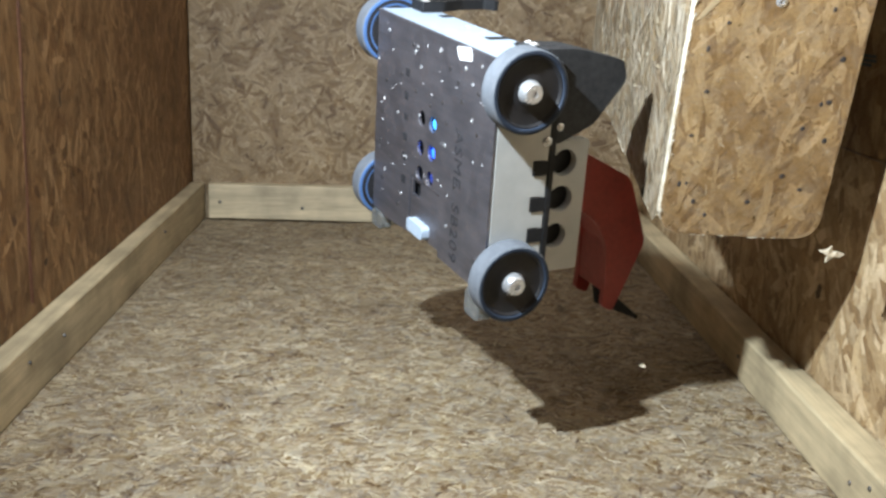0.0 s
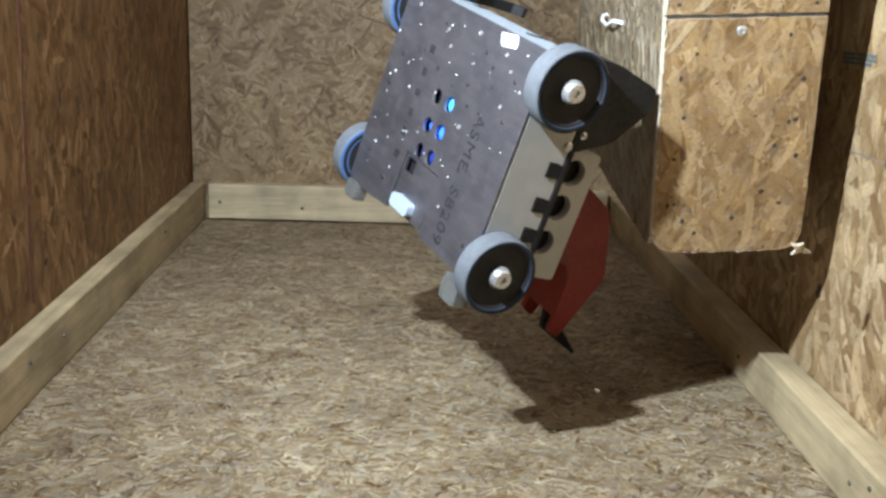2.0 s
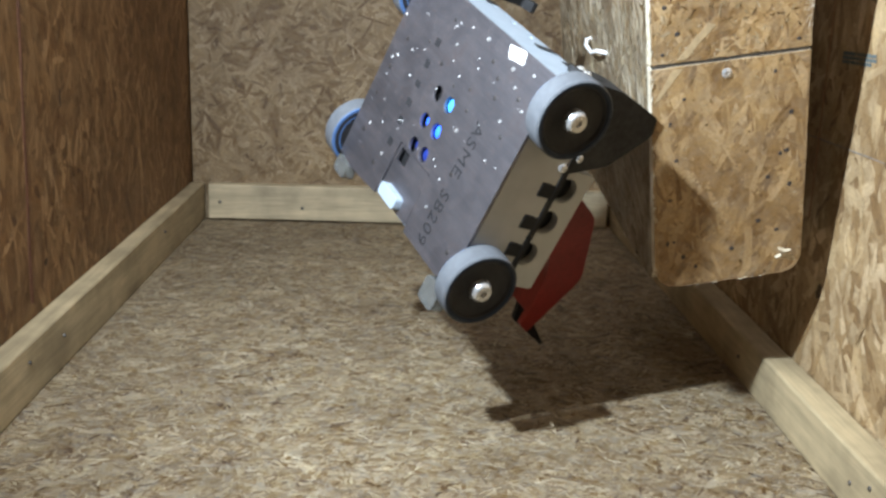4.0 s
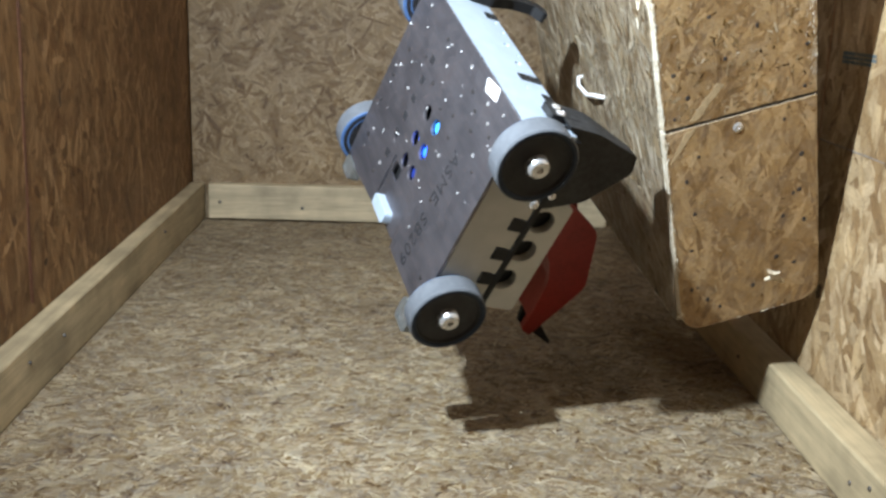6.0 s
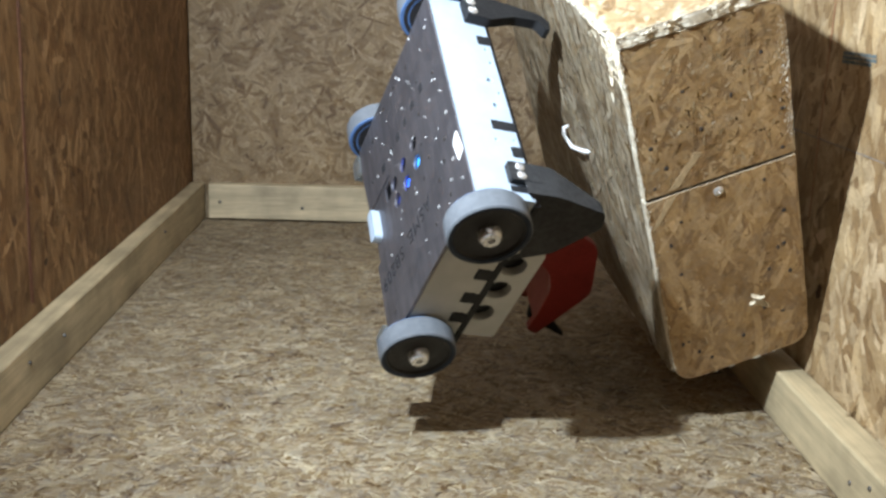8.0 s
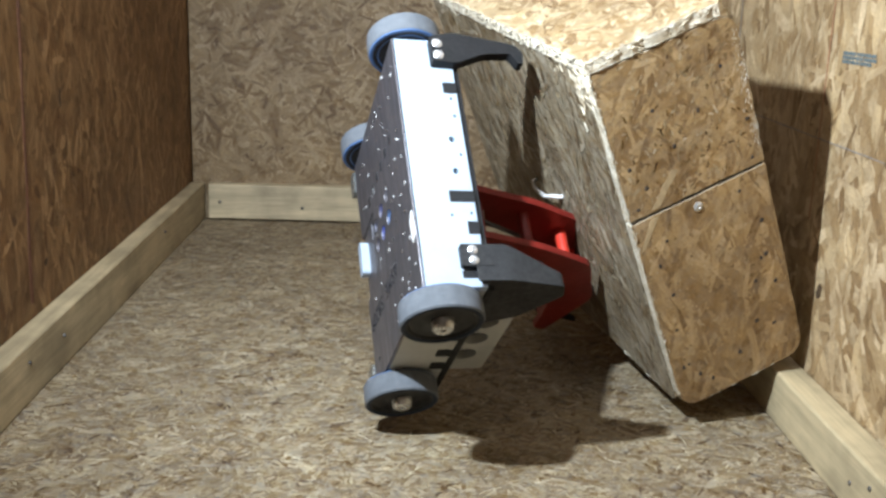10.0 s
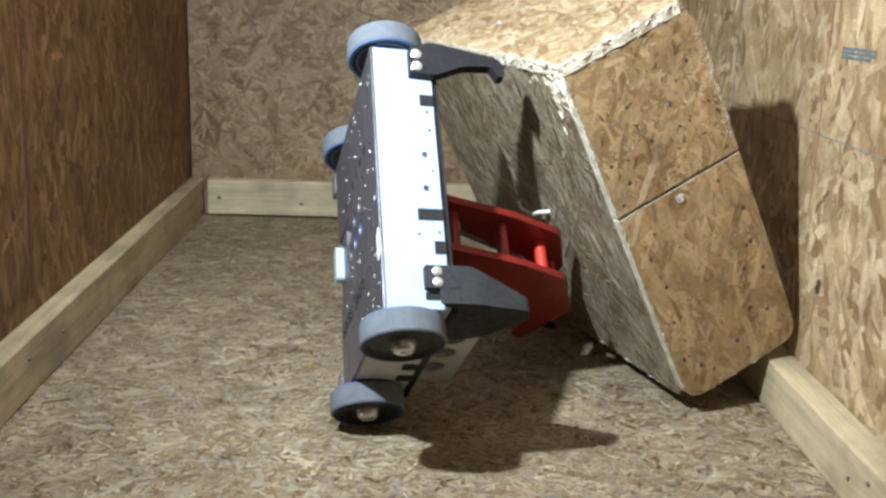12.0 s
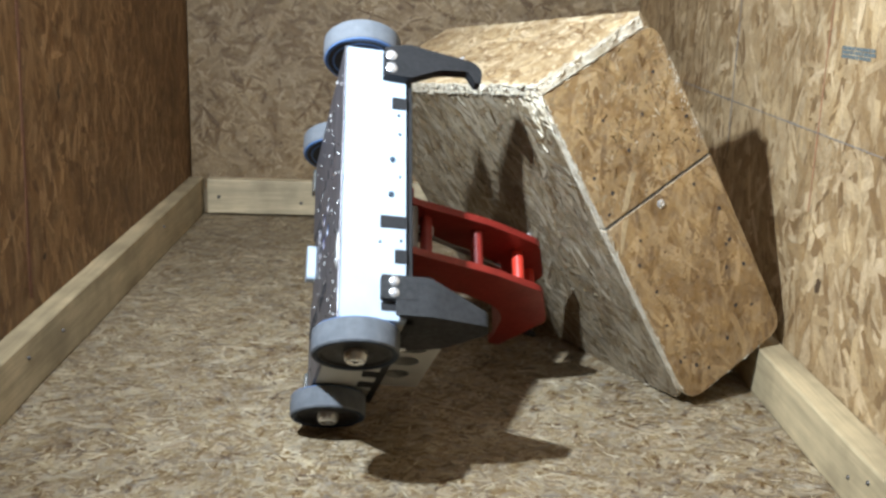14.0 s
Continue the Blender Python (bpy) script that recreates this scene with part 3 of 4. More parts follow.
splinters("torn_edge", 90, lambda r: ((-0.4 * BS, abs(r.gauss(0, 26)) * BS, (BH - 14 - abs(r.gauss(0, 16))) * BS), (0, 0.6, 1), (-1, 0, 0)), 0.0050, M_EDGE, 36, "splintered pale corner")
splinters("torn_edge", 120, lambda r: (((BW - abs(r.gauss(0, 4))) * BS, -0.1 * BS, r.uniform(240, BH - 30) * BS), (0.3, 0, 1), (1, -0.4, 0)), 0.0020, M_EDGE, 37, "chipped pale corner")
splinters("torn_edge", 110, lambda r: ((r.uniform(24, BW - 24) * BS, r.uniform(0, 9) * BS, 0.3 * BS), (1, 0, 0), (0, -1, -1)), 0.0028, M_EDGE_X, 39, "frayed bottom edge")
splinters("torn_edge", 160, lambda r: ((r.uniform(0, 3) * BS, r.uniform(16, BD - 16) * BS, 3.2 * BS), (0, 1, 0), (-1, 0, -1)), 0.0040, M_EDGE, 41, "pale frayed bottom edge")

screw_head((68.3 * BS, 0, 209.2 * BS), (0, -1, 0), 4.6, box, M_STEEL, "shiny screw head")
screw_head((54 * BS, 250 * BS, (BH - 0.4) * BS), (0, 0, 1), 4.6, box, M_STEEL, "shiny screw head")
for outline in ([(3, 190), (9, 194), (29, SEAM - 4), (20, SEAM - 4)], [(23, SEAM + 4), (32, SEAM + 4), (58, 254), (51, 257)]):
    part("long_strand", sheet(ragged(outline, 0.6, 8.0), [], "xz", -0.42, 0.42, BS), M_LONG, box, "long pale strand pressed in the face")
holes_front = [(11, 233), (128, 165), (125, 128), (119, 126), (129, 94), (17, 168), (22, 132), (16, 93), (75, 34), (19, 49), (28, 32), (13, 48), (108, 104),
               (135, 271), (13, 274), (60, 277), (118, 48), (30, 190), (132, 232), (24, 250), (100, 60), (40, 20), (112, 205), (90, 300), (48, 318), (120, 330)]
for u, v in holes_front:
    ob = part("nail_hole", lathe([(0, 0.5), (1.5, 0.45), (2.3, 0.1), (2.3, -0.5), (0, -0.5)], (0, 0, 0), "z", 10), M_DOT, box, smooth=True)
    ob.matrix_basis = Matrix.Translation((u * BS, 0, v * BS)) @ Vector((0, -1, 0)).to_track_quat("Z", "Y").to_matrix().to_4x4() @ Matrix.Diagonal((rngb.uniform(0.6, 1.2), rngb.uniform(0.6, 1.3), 1, 1))


def bent_wire(points, r, name, mat, parent, label):
    """A round wire through the points."""
    cu = bpy.data.curves.new(name, "CURVE")
    cu.dimensions, cu.bevel_depth, cu.bevel_resolution = "3D", r, 3
    sp = cu.splines.new("POLY")
    sp.points.add(len(points) - 1)
    for p, q in zip(sp.points, points):
        p.co = (*q, 1)
    cu.materials.append(mat)
    ob = new(name, cu)
    ob.parent = parent
    return tagged(ob, label)


bent_wire([(x * BS, y * BS, z * BS) for x, y, z in ((2, 252, 184), (-6, 250, 184), (-9, 240, 180), (-9, 210, 180), (-8, 188, 188), (-4, 178, 189), (2, 176, 187))], 0.0021, "wire_staple", M_PAPER, box, "bent white wire handle")

# ---- the combat robot: x to its front, y to its left, z to its top ----
robot = tagged(new("combat_robot"), "four-wheeled combat robot with aluminium belly and red lifting arm", "robot")
XF, XR, YS, HT = 108.0, -95.0, 127.0, 54.0

led_holes = [(25, -13), (25, 11), (-3, -13), (-2, 11), (-28, -12), (-27, 10)]
belly_outline = [(XF, -YS), (XF, YS), (XR + 4, YS), (XR, YS - 22), (XR, 36), (-84, 34), (-36, 33), (-36, -33), (-84, -34), (XR, -36), (XR - 6, -YS + 30), (XR - 3, -YS)]
plate_holes = [circle(u, v, 7.2, 22) for u, v in led_holes]
rngr = random.Random(21)
small = []
for u, v in [(96, 20), (96, 100), (84, 40), (72, 96), (60, 68), (52, 30), (74, 60), (66, 108), (40, 100), (86, -40), (70, -20), (58, -62), (92, -96), (40, -100), (10, -110), (-20, -112), (-60, -104), (-74, -60), (-60, -52),
             (12, 40), (40, 6), (46, -30), (88, 70), (78, 84), (50, 88), (-60, 52), (-20, 60), (-70, 108), (34, 40)]:
    small.append((u + rngr.uniform(-2, 2), v + rngr.uniform(-2, 2)))
part("belly_plate", sheet(belly_outline, plate_holes, "xy", 0, 3.0), M_ALU, robot, "scratched bare aluminium belly plate with drilled holes", bevel=0.0005)
part("access_hatch", sheet(rounded(rect(-90, -32, -37, 32), [3] * 4), [rect(-53, -28, -39, -10)], "xy", 1.0, 2.4), M_ALU, robot, "recessed aluminium hatch with a square cutout", bevel=0.0004)
part("inner_pan", sheet(rect(XR + 3, -YS + 6, XF - 4, YS - 6), [], "xy", 8.0, 2.0), M_BLACKP, robot)
for (u, v), mat in zip(led_holes, (M_BLACKP, M_LED_A, M_LED_B, M_LED_B, M_LED_C, M_LED_C)):
    deep = 3.0 if v < 0 else 0.0  # one row sits further in
    part("indicator_light", lathe([(0, 2.2 + deep), (4.5, 2.6 + deep), (6.6, 4.4 + deep), (6.6, 7.9), (0, 7.9)], (u, v, 0), "z", 18), mat, robot, "round blue indicator light" if mat is not M_BLACKP else "unlit round port", smooth=True)
for u, v in small:
    rr = rngr.uniform(1.5, 2.3)
    part("belly_screw", lathe([(0, -0.4), (rr * 0.45, -0.4), (rr * 0.5, -0.9), (rr, -0.5), (rr, 0.6), (0, 0.6)], (u, v, 0), "z", 12), M_STEEL if rngr.random() < 0.45 else M_DARKSTEEL, robot, smooth=True)

# white specks that stand in for glints on the belly metal
bm = bmesh.new()
for _ in range(46):
    u, v = rngr.uniform(XR + 4, XF - 3), rngr.uniform(-YS + 3, YS - 3)
    if -93 < u < -33 and -36 < v < 36:
        continue
    l, w = 0.45 + 1.5 * rngr.random() ** 3, 0.35 + 0.8 * rngr.random() ** 2
    vs = add_block(bm, (-l * MM, -w * MM, -0.25 * MM), (l * MM, w * MM, 0.25 * MM))
    bmesh.ops.transform(bm, verts=vs, matrix=Matrix.Translation((u * MM, v * MM, 0)) @ pose(0, 0, 0, rngr.uniform(-25, 25), rngr.uniform(-25, 25), rngr.uniform(0, 180)))
tagged(part("painted_glints", bm, M_PAPER, robot, "white specks painted as glints on the belly metal"), kind="stuff")

part("sticker", sheet(rounded([(104, 52), (108, 78), (97, 82), (94, 58)], [3] * 4), [], "xy", -0.5, 0.6), M_PAPER, robot, "small white sticker")
part("pull_tab", sheet(rounded(rect(-87, -22, -74, 14), [5] * 4), [], "xy", -7.0, 8.5), M_WHITE, robot, "white plastic switch block", bevel=0.0015)


def lettering(text, u, v, size, mat, name="lettering"):
    """Mill marking printed on the belly, read from front to rear."""
    cu = bpy.data.curves.new(name, "FONT")
    cu.body, cu.size, cu.extrude = text, size, 0.00012
    cu.space_character = 1.12
    cu.materials.append(mat)
    ob = new(name, cu)
    ob.parent = robot
    ob.matrix_basis = Matrix(((-1, 0, 0, u * MM), (0, 1, 0, v * MM), (0, 0, -1, -0.00025), (0, 0, 0, 1)))
    return ob


tagged(lettering("ASME  SB209", 35, 60, 0.0202, M_INK), "faded black mill marking")
bar_u = 64.0
for i in range(11):
    wlen = rngr.uniform(5, 9)
    if i not in (1, 3, 5, 7, 9):
        part("marking_bar", block(((bar_u - wlen) * MM, -54 * MM, -0.25 * MM), (bar_u * MM, (-54 + rngr.uniform(7, 10)) * MM, 0.1 * MM)), M_INK, robot)
    bar_u -= wlen + 3.4

# side walls with slots for the top plate's tabs
for side in (1, -1):
    y = YS - 8 if side > 0 else -YS
    part("side_wall", sheet(rect(XR + 2, 3.2, XF - 8.5, HT), [rect(x - 6.5, 40, x + 6.5, 50) for x in (15, -17, -45)], "xz", y, 8.0), M_OFFWHITE, robot, "scuffed off-white plastic side wall", bevel=0.0008)
part("front_wall", sheet(rect(-YS, 0.4, YS, HT), [rect(-79, 42, -67, 53.0), rect(36, 33, 47, 53.0), rect(66, 45, 78, 53.0), circle(-17, 43, 2.8, 14), circle(16, 42, 2.8, 14), circle(-42, 49, 1.6, 10), circle(-61, 48, 1.6, 10), circle(-1, 49, 1.3, 10), circle(60, 33, 1.2, 8), circle(58, 50, 1.2, 8)], "yz", XF - 8, 8.0), M_WHITE, robot, "white plastic front wall with slots, lamp's blue in its colour", bevel=0.0008)
part("rear_wall", sheet(rect(-YS + 8.3, 3.2, YS - 8.3, HT), [], "yz", XR + 3, 8.0), M_WHITE, robot, "white plastic rear wall", bevel=0.0008)
part("top_plate", sheet([(XR, -YS - 1), (XF - 4, -YS - 1), (XF - 4, YS + 1), (XR, YS + 1)], [], "xy", HT + 0.4, 5.5), M_BLACKP, robot, "black plastic top plate", bevel=0.0006)
for x in (15, -17, -45):
    for side in (1, -1):
        y0, y1 = (YS - 7, YS + 0.8) if side > 0 else (-YS - 0.8, -YS + 7)
        part("tab", block(((x - 6.2) * MM, y0 * MM, 40.3 * MM), ((x + 6.2) * MM, y1 * MM, (HT + 0.2) * MM)), M_BLACKP, robot)
for y0, y1, z0 in ((-78.7, -67.3, 42.3), (36.3, 46.7, 33.3), (66.3, 77.7, 45.3)):
    part("tab", block(((XF - 7) * MM, y0 * MM, z0 * MM), ((XF + 0.4) * MM, y1 * MM, (HT + 0.2) * MM)), M_BLACKP, robot)

# upright bracket with three large holes over the near side wall
part("bracket", sheet(rounded(rect(-88, HT + 6.2, 33, 103), [4] * 4), [circle(13, 80, 12.0, 26), circle(-20, 79, 12.0, 26), circle(-54, 77, 11.5, 26)], "xz", YS - 24, 9.0), M_OFFWHITE, robot, "off-white bracket with three large holes", bevel=0.0008)
part("inner_frame", sheet(rounded(rect(-86, HT + 6.2, 31, 101), [4] * 4), [], "xz", YS - 30.5, 6.0), M_BLACKP, robot, "black inner frame", bevel=0.0008)
part("bracket", sheet(rounded(rect(-82, HT + 6.2, 36, 70), [4] * 4), [], "xz", -YS, 9.0), M_OFFWHITE, robot, "off-white bracket", bevel=0.0008)
screw_head((0.038, 0.128, 0.051), (0, 1, 0), 4.2, robot, M_STEEL, "steel screw")
screw_head((0.050, 0.128, 0.062), (0, 1, 0), 3.4, robot, M_STEEL, "steel screw")


def wheel(x, side):
    """A tyre on a dished hub with a domed hub nut, on its axle."""
    y_in, y_out = 129.5, 149.5
    w = new("wheel")
    w.parent = robot
    tagged(w, "blue rubber wheel with a black hub")
    w.matrix_basis = Matrix.Translation((x * MM, 0, 18.5 * MM)) @ (Matrix.Identity(4) if side > 0 else Matrix.Rotation(math.pi, 4, "Z"))
    part("tyre", lathe([(26.5, y_in), (33.2, y_in), (34.4, y_in + 1.4), (34.6, y_in + 10), (34.4, y_out - 1.4), (33.2, y_out)], (0, 0, 0), "y", 56), M_TYRE, w, "dusty grey-blue tread", smooth=True)
    part("sidewall", lathe([(33.3, y_out - 0.2), (32.0, y_out + 0.3), (30.0, y_out - 0.1), (29.0, y_out - 1.4), (29.0, y_in), (26.4, y_in)], (0, 0, 0), "y", 56), M_TYRE_RIM, w, "dull blue rubber sidewall", smooth=True)
    part("hub", lathe([(29.2, y_out - 1.2), (28.2, y_out - 1.0), (26.5, y_out - 3.0), (16.0, y_out - 4.2), (13.6, y_out - 3.2), (0, y_out - 3.0)], (0, 0, 0), "y", 48), M_HUB, w, "black dished hub", smooth=True)
    part("sidewall", lathe([(24.0, y_in - 0.6), (25.0, y_in - 0.9), (33.0, y_in - 0.5), (33.6, y_in + 0.4)], (0, 0, 0), "y", 56), M_TYRE_SIDE, w, "blue rubber sidewall", smooth=True)
    part("hub_back", lathe([(0, y_in - 1), (30.4, y_in - 0.8), (30.4, y_in + 3)], (0, 0, 0), "y", 48), M_HUB, w, smooth=True)
    part("axle_nut", lathe([(0, y_out + 2.2), (2.4, y_out + 2.4), (2.9, y_out + 5.0), (7.2, y_out + 4.9), (8.6, y_out + 3.6), (9.4, y_out + 1.4), (10.2, y_out - 1.0), (10.2, y_out - 3.6)], (0, 0, 0), "y", 32), M_STEEL, w, "shiny domed axle nut", smooth=True)
    part("axle", rod((0, 110, 0), (0, y_in, 0), 6), M_DARKSTEEL, w)
    return w


for x in (85.5, -78.5):
    for side in (1, -1):
        wheel(x, side)

# dark wedge and hook bolted to the front wall
wedge_side = rounded([(114, 44), (114, 74), (103, 121), (86, 126), (49, 97), (34, 64), (38, 61), (99.5, 61)], [1, 8, 4, 5, 4, 1, 1, 1], 4)
wedge_bm = sheet(wedge_side, [], "xz", 91, 33)
for v in wedge_bm.verts:  # the inner flank slopes in towards the tip
    if v.co.y < 0.1:
        v.co.y += 0.021 * min(1.0, max(0.0, (v.co.z - 0.072) / 0.048))
part("wedge", wedge_bm, M_GREYP, robot, "dark grey printed plastic wedge horn", bevel=0.0015)
part("slot", block(((XF - 1) * MM, 112.5 * MM, 34 * MM), ((XF + 0.5) * MM, 119 * MM, 54 * MM)), M_BLACKP, robot)
part("wedge_foot", sheet(rounded(rect(91, 33, 111, 60.5), [2] * 4), [], "yz", XF + 0.4, 6.0), M_GREYP, robot, "dark grey mounting foot", bevel=0.001)
hook_outline = rounded([(-123, 33), (-95, 33), (-94, 56), (-106, 82), (-108, 107), (-97, 113), (-97, 118), (-111, 120), (-119, 112), (-124, 82), (-129, 54)], [1, 1, 3, 6, 3, 1, 1, 4, 4, 6, 6], 4)
part("hook", sheet(hook_outline, [], "yz", XF + 0.4, 10.0), M_BLACKP, robot, "black plastic hook", bevel=0.0012)
for y in (-115, -102):
    screw_head((XF * MM + 0.0105, y * MM, 0.039), (1, 0, 0), 5.0, robot, M_STEEL, "steel bolt head")
for y in (96.5, 106):
    screw_head((XF * MM + 0.0066, y * MM, 0.043), (1, 0, 0), 4.2, robot, M_STEEL, "steel bolt head")
part("corner_block", sheet(rounded(rect(-121, 100, -97, 127), [6] * 4), [], "xy", -2, 12), M_CLEAR, robot, "glossy frosted corner block", bevel=0.002)
part("corner_block", sheet(rounded(rect(-117, -124, -99, -98), [6] * 4), [], "xy", -2, 12), M_CLEAR, robot, "glossy frosted corner block", bevel=0.002)

# red lifting arm: two cheeks, cross rods and a dark tooth
arm = new("lifting_arm")
arm.parent = robot
tagged(arm, "red printed lifting arm raised over the robot")
cheek = rounded([(26, 61), (16, 86), (-9, 160), (-40, 219), (-112, 247), (-188, 216), (-181, 202), (-158, 203), (-112, 199), (-84, 184), (-62, 150), (-44, 104), (-40, 61)],
                [3, 12, 14, 10, 10, 4, 4, 6, 10, 12, 14, 14, 3], 5)
for y in (17, -34):
    part("cheek", sheet(cheek, [], "xz", y, 7.0), M_RED, arm, "dark red arm cheek", bevel=0.0015)
for u, v, mat in ((-100, 226, M_ROD), (-60, 202, M_ROD), (-26, 150, M_RED), (-8, 96, M_RED), (-160, 216, M_RED)):
    part("cross_rod", rod((u, -27.2, v), (u, 17.2, v), 6.0), mat, arm, "bright red cross rod" if mat is M_ROD else "", smooth=False)
part("pivot_boss", rod((8, -47, 72), (8, -34.2, 72), 9.5, 20), M_RED, arm, "round red pivot boss", smooth=True)
part("link", rod((-4, -12, 84), (-58, -8, 182), 2.2), M_DARKSTEEL, arm, "thin steel link")
part("link", rod((-14, 4, 84), (-40, 6, 150), 1.8), M_STEEL, arm, "thin steel link")
# added plate, keeps lamp light from leaking through into the arm's floor shadow
part("leak_plate", sheet(rounded([(-166, 209), (-110, 206), (-84, 191), (-80, 186), (-110, 201), (-166, 204)], [1] * 6, 2), [], "xz", -26.9, 43.8), M_RED, arm, "red plate added between the cheeks to block a light leak")
part("servo_horn", sheet(rounded(rect(-26, 86, -8, 104), [3] * 4), [], "xz", -20, 9), M_OFFWHITE, arm, "small off-white servo horn", bevel=0.001)
part("web", sheet(rounded(rect(-30, 66, 16, 84), [4] * 4), [], "xz", -27, 44), M_DARKSTEEL, arm, "dark steel gear housing", bevel=0.002)
part("tooth", sheet([(-158, 216), (-168, 207), (-189, 212), (-216, 268), (-213, 270), (-184, 236)], [], "xz", -5, 6.0), M_BLACKP, arm, "dark pointed tooth", bevel=0.0008)


# ---- flying splinters ----
def chip(size, seed, label):
    """A jagged flat flake of torn wood."""
    r = random.Random(seed)
    outline = []
    for i in range(13):
        a = 2 * math.pi * i / 13
        d = size * (r.uniform(1.2, 1.9) if i % 3 == 0 else r.uniform(0.5, 0.95))
        outline.append((d * math.cos(a), 0.8 * d * math.sin(a)))
    bm = sheet(outline, [], "xz", -size * 0.2, size * 0.4, 1.0)
    for v in bm.verts:
        v.co.y += r.uniform(-0.25, 0.25) * size
    ob = mesh_object("wood_chip", bm, M_CHIP)
    return tagged(ob, label, "wood chip", group="flying wood chips")


chip_low = chip(0.0018, 1, "pale wood chip tumbling over the floor")
chip_box = chip(0.0058, 2, "pale torn wood chip flying beside the box")


# ---- pressed strands of the boards ----
def strand_layer(plane, at, out, area, count, length, width, grain, spread, mat, seed, label, parent=None, thick=0.00030, corner=0.0, lean=0.010, scale=1.0):
    """Many thin overlapping strands pressed into a board face, in one mesh. at: the face's place on its own axis, out: the way it looks."""
    r = np.random.default_rng(seed)
    u0, v0, u1, v1 = area
    l = length * (0.30 + 1.6 * r.beta(1.5, 3.0, count))
    w = width * (0.30 + 1.5 * r.beta(1.5, 2.6, count))
    ang = np.radians(grain + r.normal(0, spread, count))
    cu, cv = r.uniform(u0, u1, count), r.uniform(v0, v1, count)
    lift = r.uniform(0.00004, thick, count)
    lean_l, lean_w = r.normal(0, lean, count), r.normal(0, lean * 2.5, count)
    bend = r.normal(0, 0.05, count) * l
    co, uv = [], []
    shift = r.uniform(0, 5, (count, 2))
    for k, s in enumerate((-0.5, -0.22, 0.2, 0.5)):
        su = (s + r.uniform(-0.07, 0.07, count)) * l
        for side in (-1, 1):
            half = side * w * 0.5 * (r.uniform(0.1, 0.9, count) if k in (0, 3) else r.uniform(0.7, 1.1, count))
            du, dv = su, half + bend * (1 - 4 * s * s)
            pu = np.clip(cu + du * np.cos(ang) - dv * np.sin(ang), u0, u1)
            pv = np.clip(cv + du * np.sin(ang) + dv * np.cos(ang), v0, v1)
            if corner:
                cx, cy = np.clip(pu, u0 + corner, u1 - corner), np.clip(pv, v0 + corner, v1 - corner)
                d = np.hypot(pu - cx, pv - cy)
                f = np.where(d > corner, corner / np.maximum(d, 1e-9), 1.0)
                pu, pv = cx + (pu - cx) * f, cy + (pv - cy) * f
            h = at + out * np.clip(lift + lean_l * su + lean_w * half, -0.0006, thick * 1.5)
            co.append(np.stack({"xy": (pu, pv, h), "xz": (pu, h, pv), "yz": (h, pu, pv)}[plane], 1) * scale)
            uv.append(np.stack((su + shift[:, 0], half + shift[:, 1]), 1))
    co, uv = np.stack(co, 1).reshape(-1, 3), np.stack(uv, 1).reshape(-1, 2)
    base = np.arange(count)[:, None] * 8
    quads = np.concatenate([base + np.array(q) for q in ((0, 1, 3, 2), (2, 3, 5, 4), (4, 5, 7, 6))], 0)
    me = bpy.data.meshes.new("board_strands")
    me.from_pydata(co.tolist(), [], quads.tolist())
    layer = me.uv_layers.new(name="fibre")
    layer.data.foreach_set("uv", uv[quads.reshape(-1)].reshape(-1))
    me.materials.append(mat)
    ob = new("board_strands", me)
    if parent is not None:
        ob.parent = parent
        return tagged(ob, label, kind="stuff")
    return tagged(ob, label, "wood strands", kind="stuff")


FLOOR_AREA = (-0.372, 0.60, 0.367, 1.812)
strand_layer("xy", 0, 1, FLOOR_AREA, 5500, 0.034, 0.0075, 6, 70, S_FLOOR, 40, "broad pressed strands of the worn floor board", thick=0.0002, lean=0.008)
strand_layer("xy", 0, 1, FLOOR_AREA, 15000, 0.015, 0.0034, 6, 60, S_FLOOR, 41, "short broken strands of the worn floor board", thick=0.0004, lean=0.014)
strand_layer("xy", 0, 1, FLOOR_AREA, 7500, 0.015, 0.0012, 4, 48, S_FLOOR_FINE, 49, "fine pale fibres pressed into the floor board", thick=0.0005, lean=0.014)
strand_layer("xz", Y1, -1, (-0.39, 0.066, 0.396, 0.62), 2800, 0.044, 0.0080, 8, 60, S_BACK, 42, "overlapping pressed strands of the back wall board")
strand_layer("yz", X0, 1, (0.75, 0.05, 1.832, 0.66), 2600, 0.060, 0.0110, 90, 34, S_LEFT, 43, "upright pressed strands of the left wall board, shade in their tone")
strand_layer("yz", X1, -1, (0.66, 0.05, 1.832, 0.66), 2400, 0.062, 0.0150, 90, 45, S_RIGHT, 44, "broad strands of the right wall board, lamp light in their tone")
strand_layer("xz", 0, -1, (2 * BS, 2 * BS, (BW - 2) * BS, (SEAM - 2) * BS), 300, 0.064, 0.0095, 84, 36, S_BOXF, 45, "smoothed brown strands", box, 0.00016, corner=0.022, lean=0.004)
strand_layer("xz", 0, -1, (2 * BS, (SEAM + 2) * BS, (BW - 2) * BS, (BH - 16) * BS), 330, 0.040, 0.0075, 70, 50, S_BOXF, 46, "scuffed brown strands", box, 0.00020, corner=0.012, lean=0.006)
strand_layer("xz", 0, -1, (2 * BS, 2 * BS, (BW - 2) * BS, (SEAM - 3) * BS), 170, 0.008, 0.0016, 60, 70, S_GOUGE, 51, "small gouges and raised fibres", box, 0.00024, corner=0.022, lean=0.06)
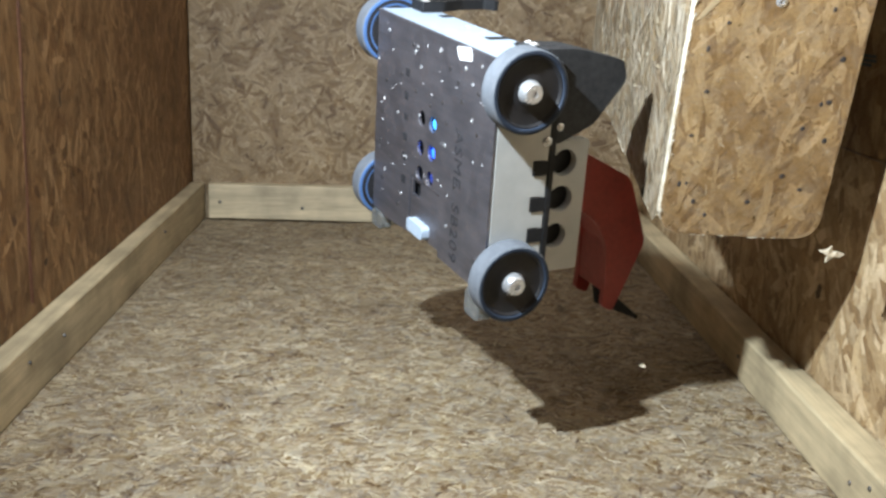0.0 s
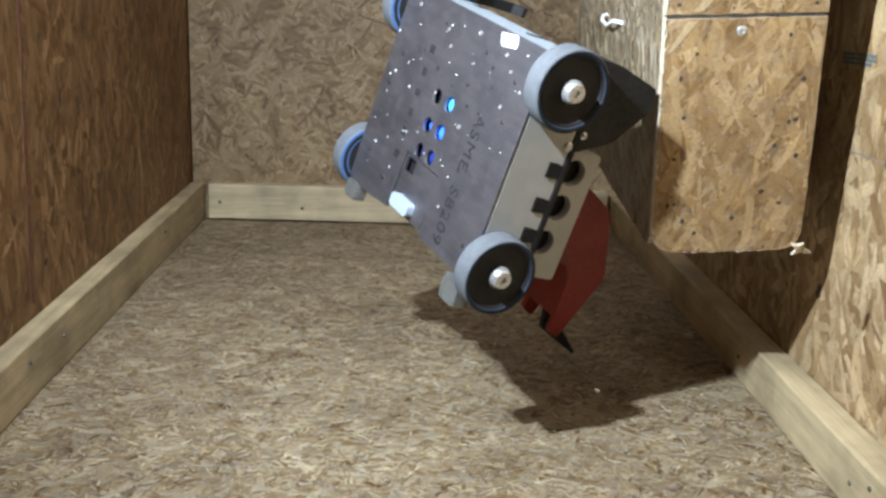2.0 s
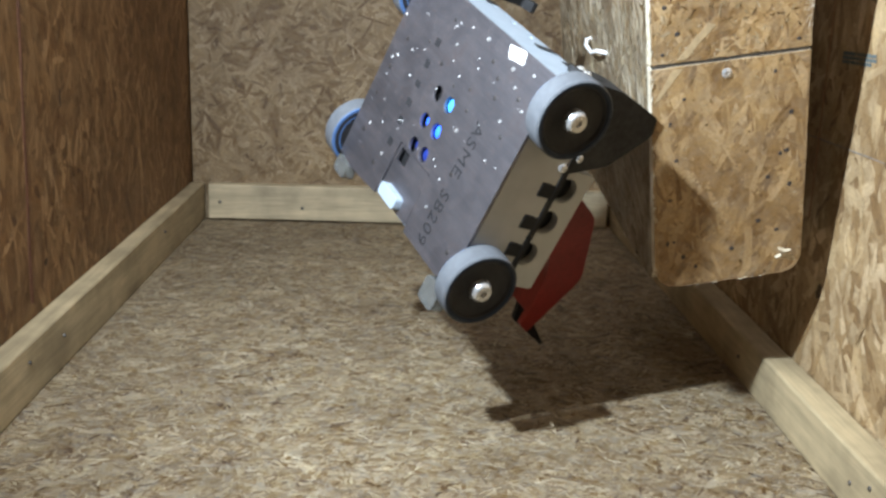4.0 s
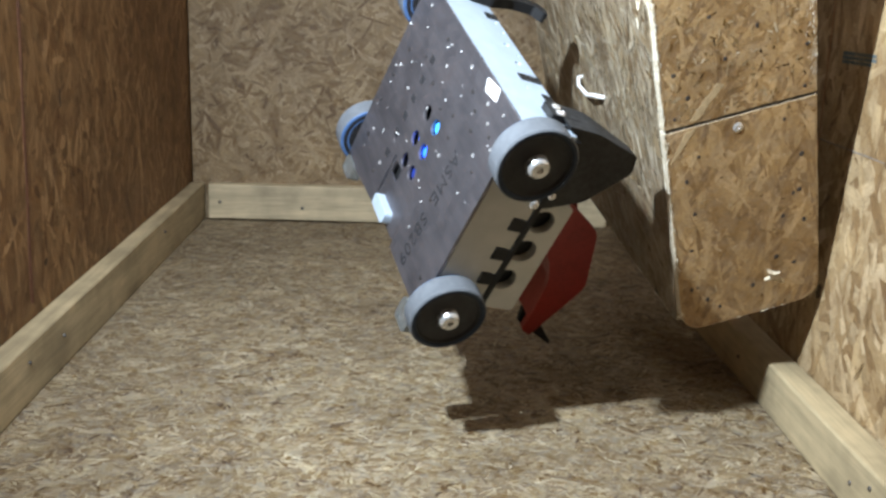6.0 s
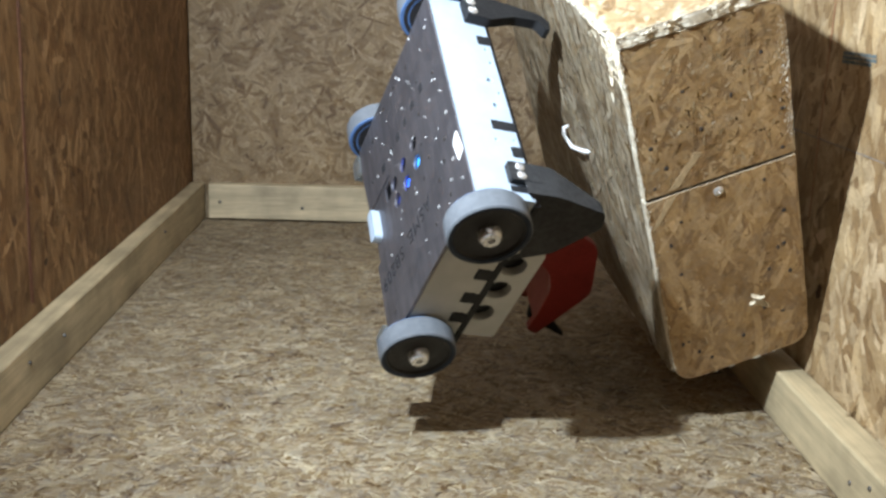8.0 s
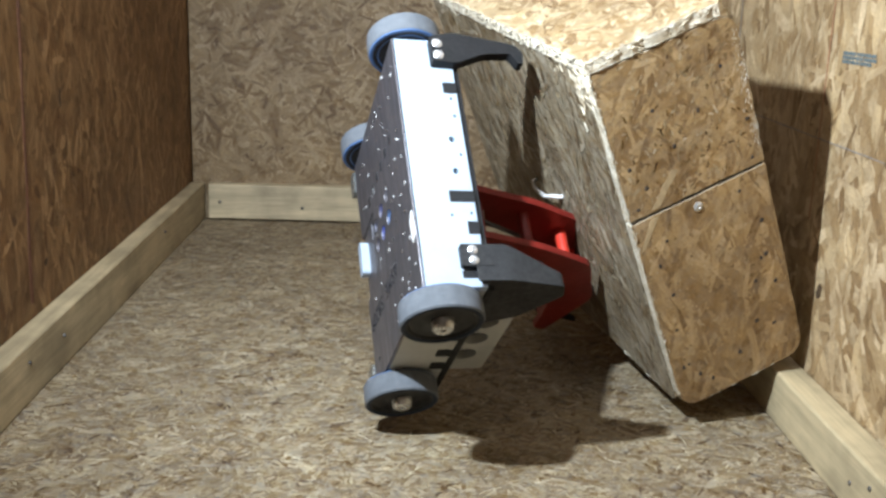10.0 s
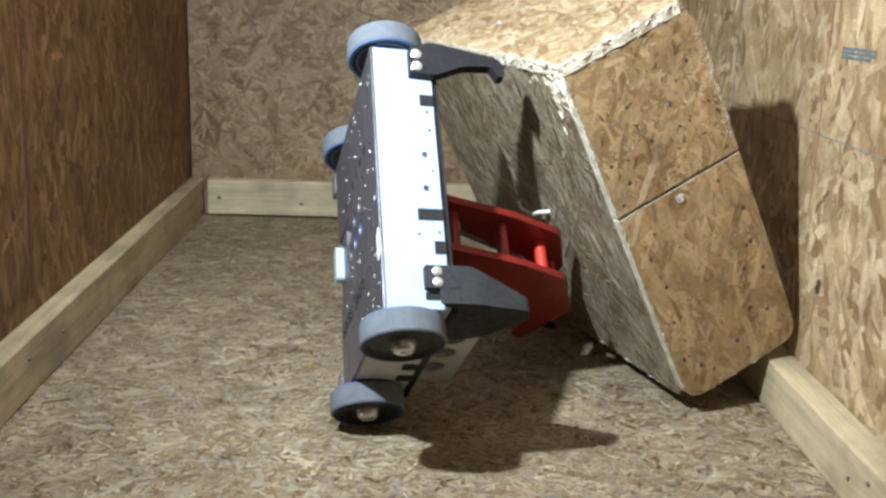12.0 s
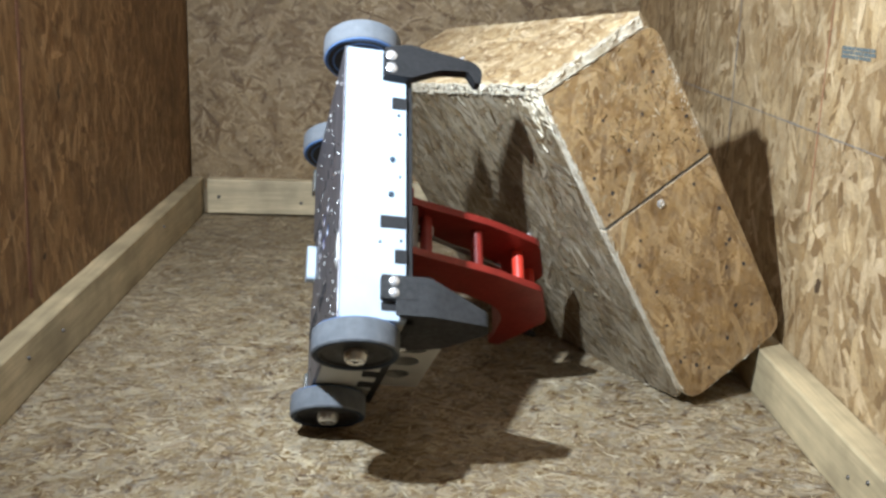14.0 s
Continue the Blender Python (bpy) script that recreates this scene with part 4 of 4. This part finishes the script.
strand_layer("xz", 0, -1, (2 * BS, (SEAM + 3) * BS, (BW - 2) * BS, (BH - 16) * BS), 330, 0.009, 0.0019, 60, 70, S_GOUGE, 52, "small gouges and raised fibres", box, 0.00030, corner=0.012, lean=0.08)
strand_layer("yz", 0, -1, ((BT + 2) * BS, 6 * BS, (BD - 3) * BS, (BH - 15) * BS), 600, 0.014, 0.0022, 62, 40, S_GOUGE_SIDE, 53, "torn glossy fibres", box, 0.0008, corner=0.010, lean=0.10)
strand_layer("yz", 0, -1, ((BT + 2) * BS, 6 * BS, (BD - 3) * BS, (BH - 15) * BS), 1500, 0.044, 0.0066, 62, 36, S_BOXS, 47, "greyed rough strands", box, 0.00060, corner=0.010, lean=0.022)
strand_layer("xy", (BH - 0.5) * BS, 1, (2 * BS, 2 * BS, (BW - 15) * BS, (BD - 3) * BS), 520, 0.050, 0.0080, 80, 35, S_BOXT, 48, "scuffed strands paled for light from above", box, 0.00025, lean=0.008)


# ---- what moves ----
ROBOT_ROWS = [
    (0, pose(0.0133, 0.9420, 0.2654, -75.42, -81.98, -80.64)),
    (0.75, pose(0.0150, 0.9371, 0.2756, -113.74, -80.13, -40.54)),
    (1.5, pose(0.0189, 0.9333, 0.2837, -131.15, -75.22, -21.74)),
    (2.25, pose(0.0204, 0.9319, 0.2883, -138.69, -69.78, -13.47)),
    (3, pose(0.0202, 0.9241, 0.2929, -135.93, -65.45, -14.57)),
    (5.5, pose(0.0098, 0.9323, 0.2770, -120.21, -61.06, -36.38)),
    (6.5, pose(0.0052, 0.9265, 0.2654, -116.87, -58.79, -43.57)),
    (7.5, pose(-0.0012, 0.9280, 0.2514, -109.71, -54.96, -54.04)),
    (8, pose(-0.0052, 0.9281, 0.2443, -106.64, -52.68, -58.48)),
    (10.5, pose(-0.0313, 0.9284, 0.1856, -91.57, -42.12, -77.60)),
    (11, pose(-0.0369, 0.9291, 0.1777, -91.14, -41.28, -79.25)),
    (12.5, pose(-0.0558, 0.9112, 0.1903, -97.14, -40.95, -72.98)),
    (13.25, pose(-0.0658, 0.9057, 0.1900, -97.94, -40.19, -73.21)),
    (14, pose(-0.0764, 0.9031, 0.1881, -97.95, -39.61, -75.76)),
]
BOX_ROWS = [
    (0, pose(0.2072, 0.8357, 0.2139, 14.41, 1.31, -0.47)),
    (1.5, pose(0.2191, 0.8879, 0.1885, 7.60, -1.91, 0.82)),
    (3, pose(0.2184, 0.9009, 0.1641, 11.04, -5.36, 0.37)),
    (5.5, pose(0.2563, 0.9150, 0.1098, 14.20, -14.46, 5.34)),
    (6.5, pose(0.2627, 0.9175, 0.0876, 17.25, -16.83, 5.70)),
    (7.5, pose(0.2622, 0.9170, 0.0611, 17.76, -19.01, 5.46)),
    (8, pose(0.2614, 0.9215, 0.0452, 17.75, -19.41, 4.99)),
    (10.5, pose(0.2708, 0.9158, 0.0194, 6.34, -24.47, 14.27)),
    (11, pose(0.2735, 0.9295, 0.0180, 5.47, -24.95, 13.83)),
    (12.5, pose(0.2814, 0.9340, 0.0151, -1.64, -27.77, 21.24)),
    (14, pose(0.2859, 0.9538, 0.0058, -5.47, -29.45, 26.16)),
]
CHIP_LOW_ROWS = [
    (0, pose(0.1768, 0.7200, 0.1369, 0, 0, 0)),
    (1.5, pose(0.1484, 0.7000, 0.1297, 40, 24, 16)),
    (3, pose(0.1197, 0.6800, 0.1206, 80, 48, 32)),
    (5.5, pose(0.0777, 0.6300, 0.1049, 120, 72, 48)),
    (8, pose(0.0401, 0.5700, 0.0952, 160, 96, 64)),
    (14, pose(0.0100, 0.4600, 0.0040, 190, 110, 70)),
]
CHIP_BOX_ROWS = [
    (0, pose(0.3312, 0.7717, 0.2146, 0, 0, 0)),
    (1.5, pose(0.3173, 0.7884, 0.2138, 20, 12, 8)),
    (3, pose(0.3073, 0.7919, 0.2118, 35, 21, 14)),
    (5.5, pose(0.2940, 0.7828, 0.1988, 42, 25, 17)),
    (7.5, pose(0.2812, 0.7711, 0.1789, 40, 24, 16)),
    (8.2, pose(0.2776, 0.7692, 0.1682, 36, 22, 14)),
    (10.3, pose(0.3300, 0.5200, 0.0040, 0, 0, 4)),
    (14, pose(0.3300, 0.5200, 0.0040, 0, 0, 4)),
]


def motions():
    walk(robot, ROBOT_ROWS)
    walk(box, BOX_ROWS)
    walk(chip_low, CHIP_LOW_ROWS)
    walk(chip_box, CHIP_BOX_ROWS)


motions()
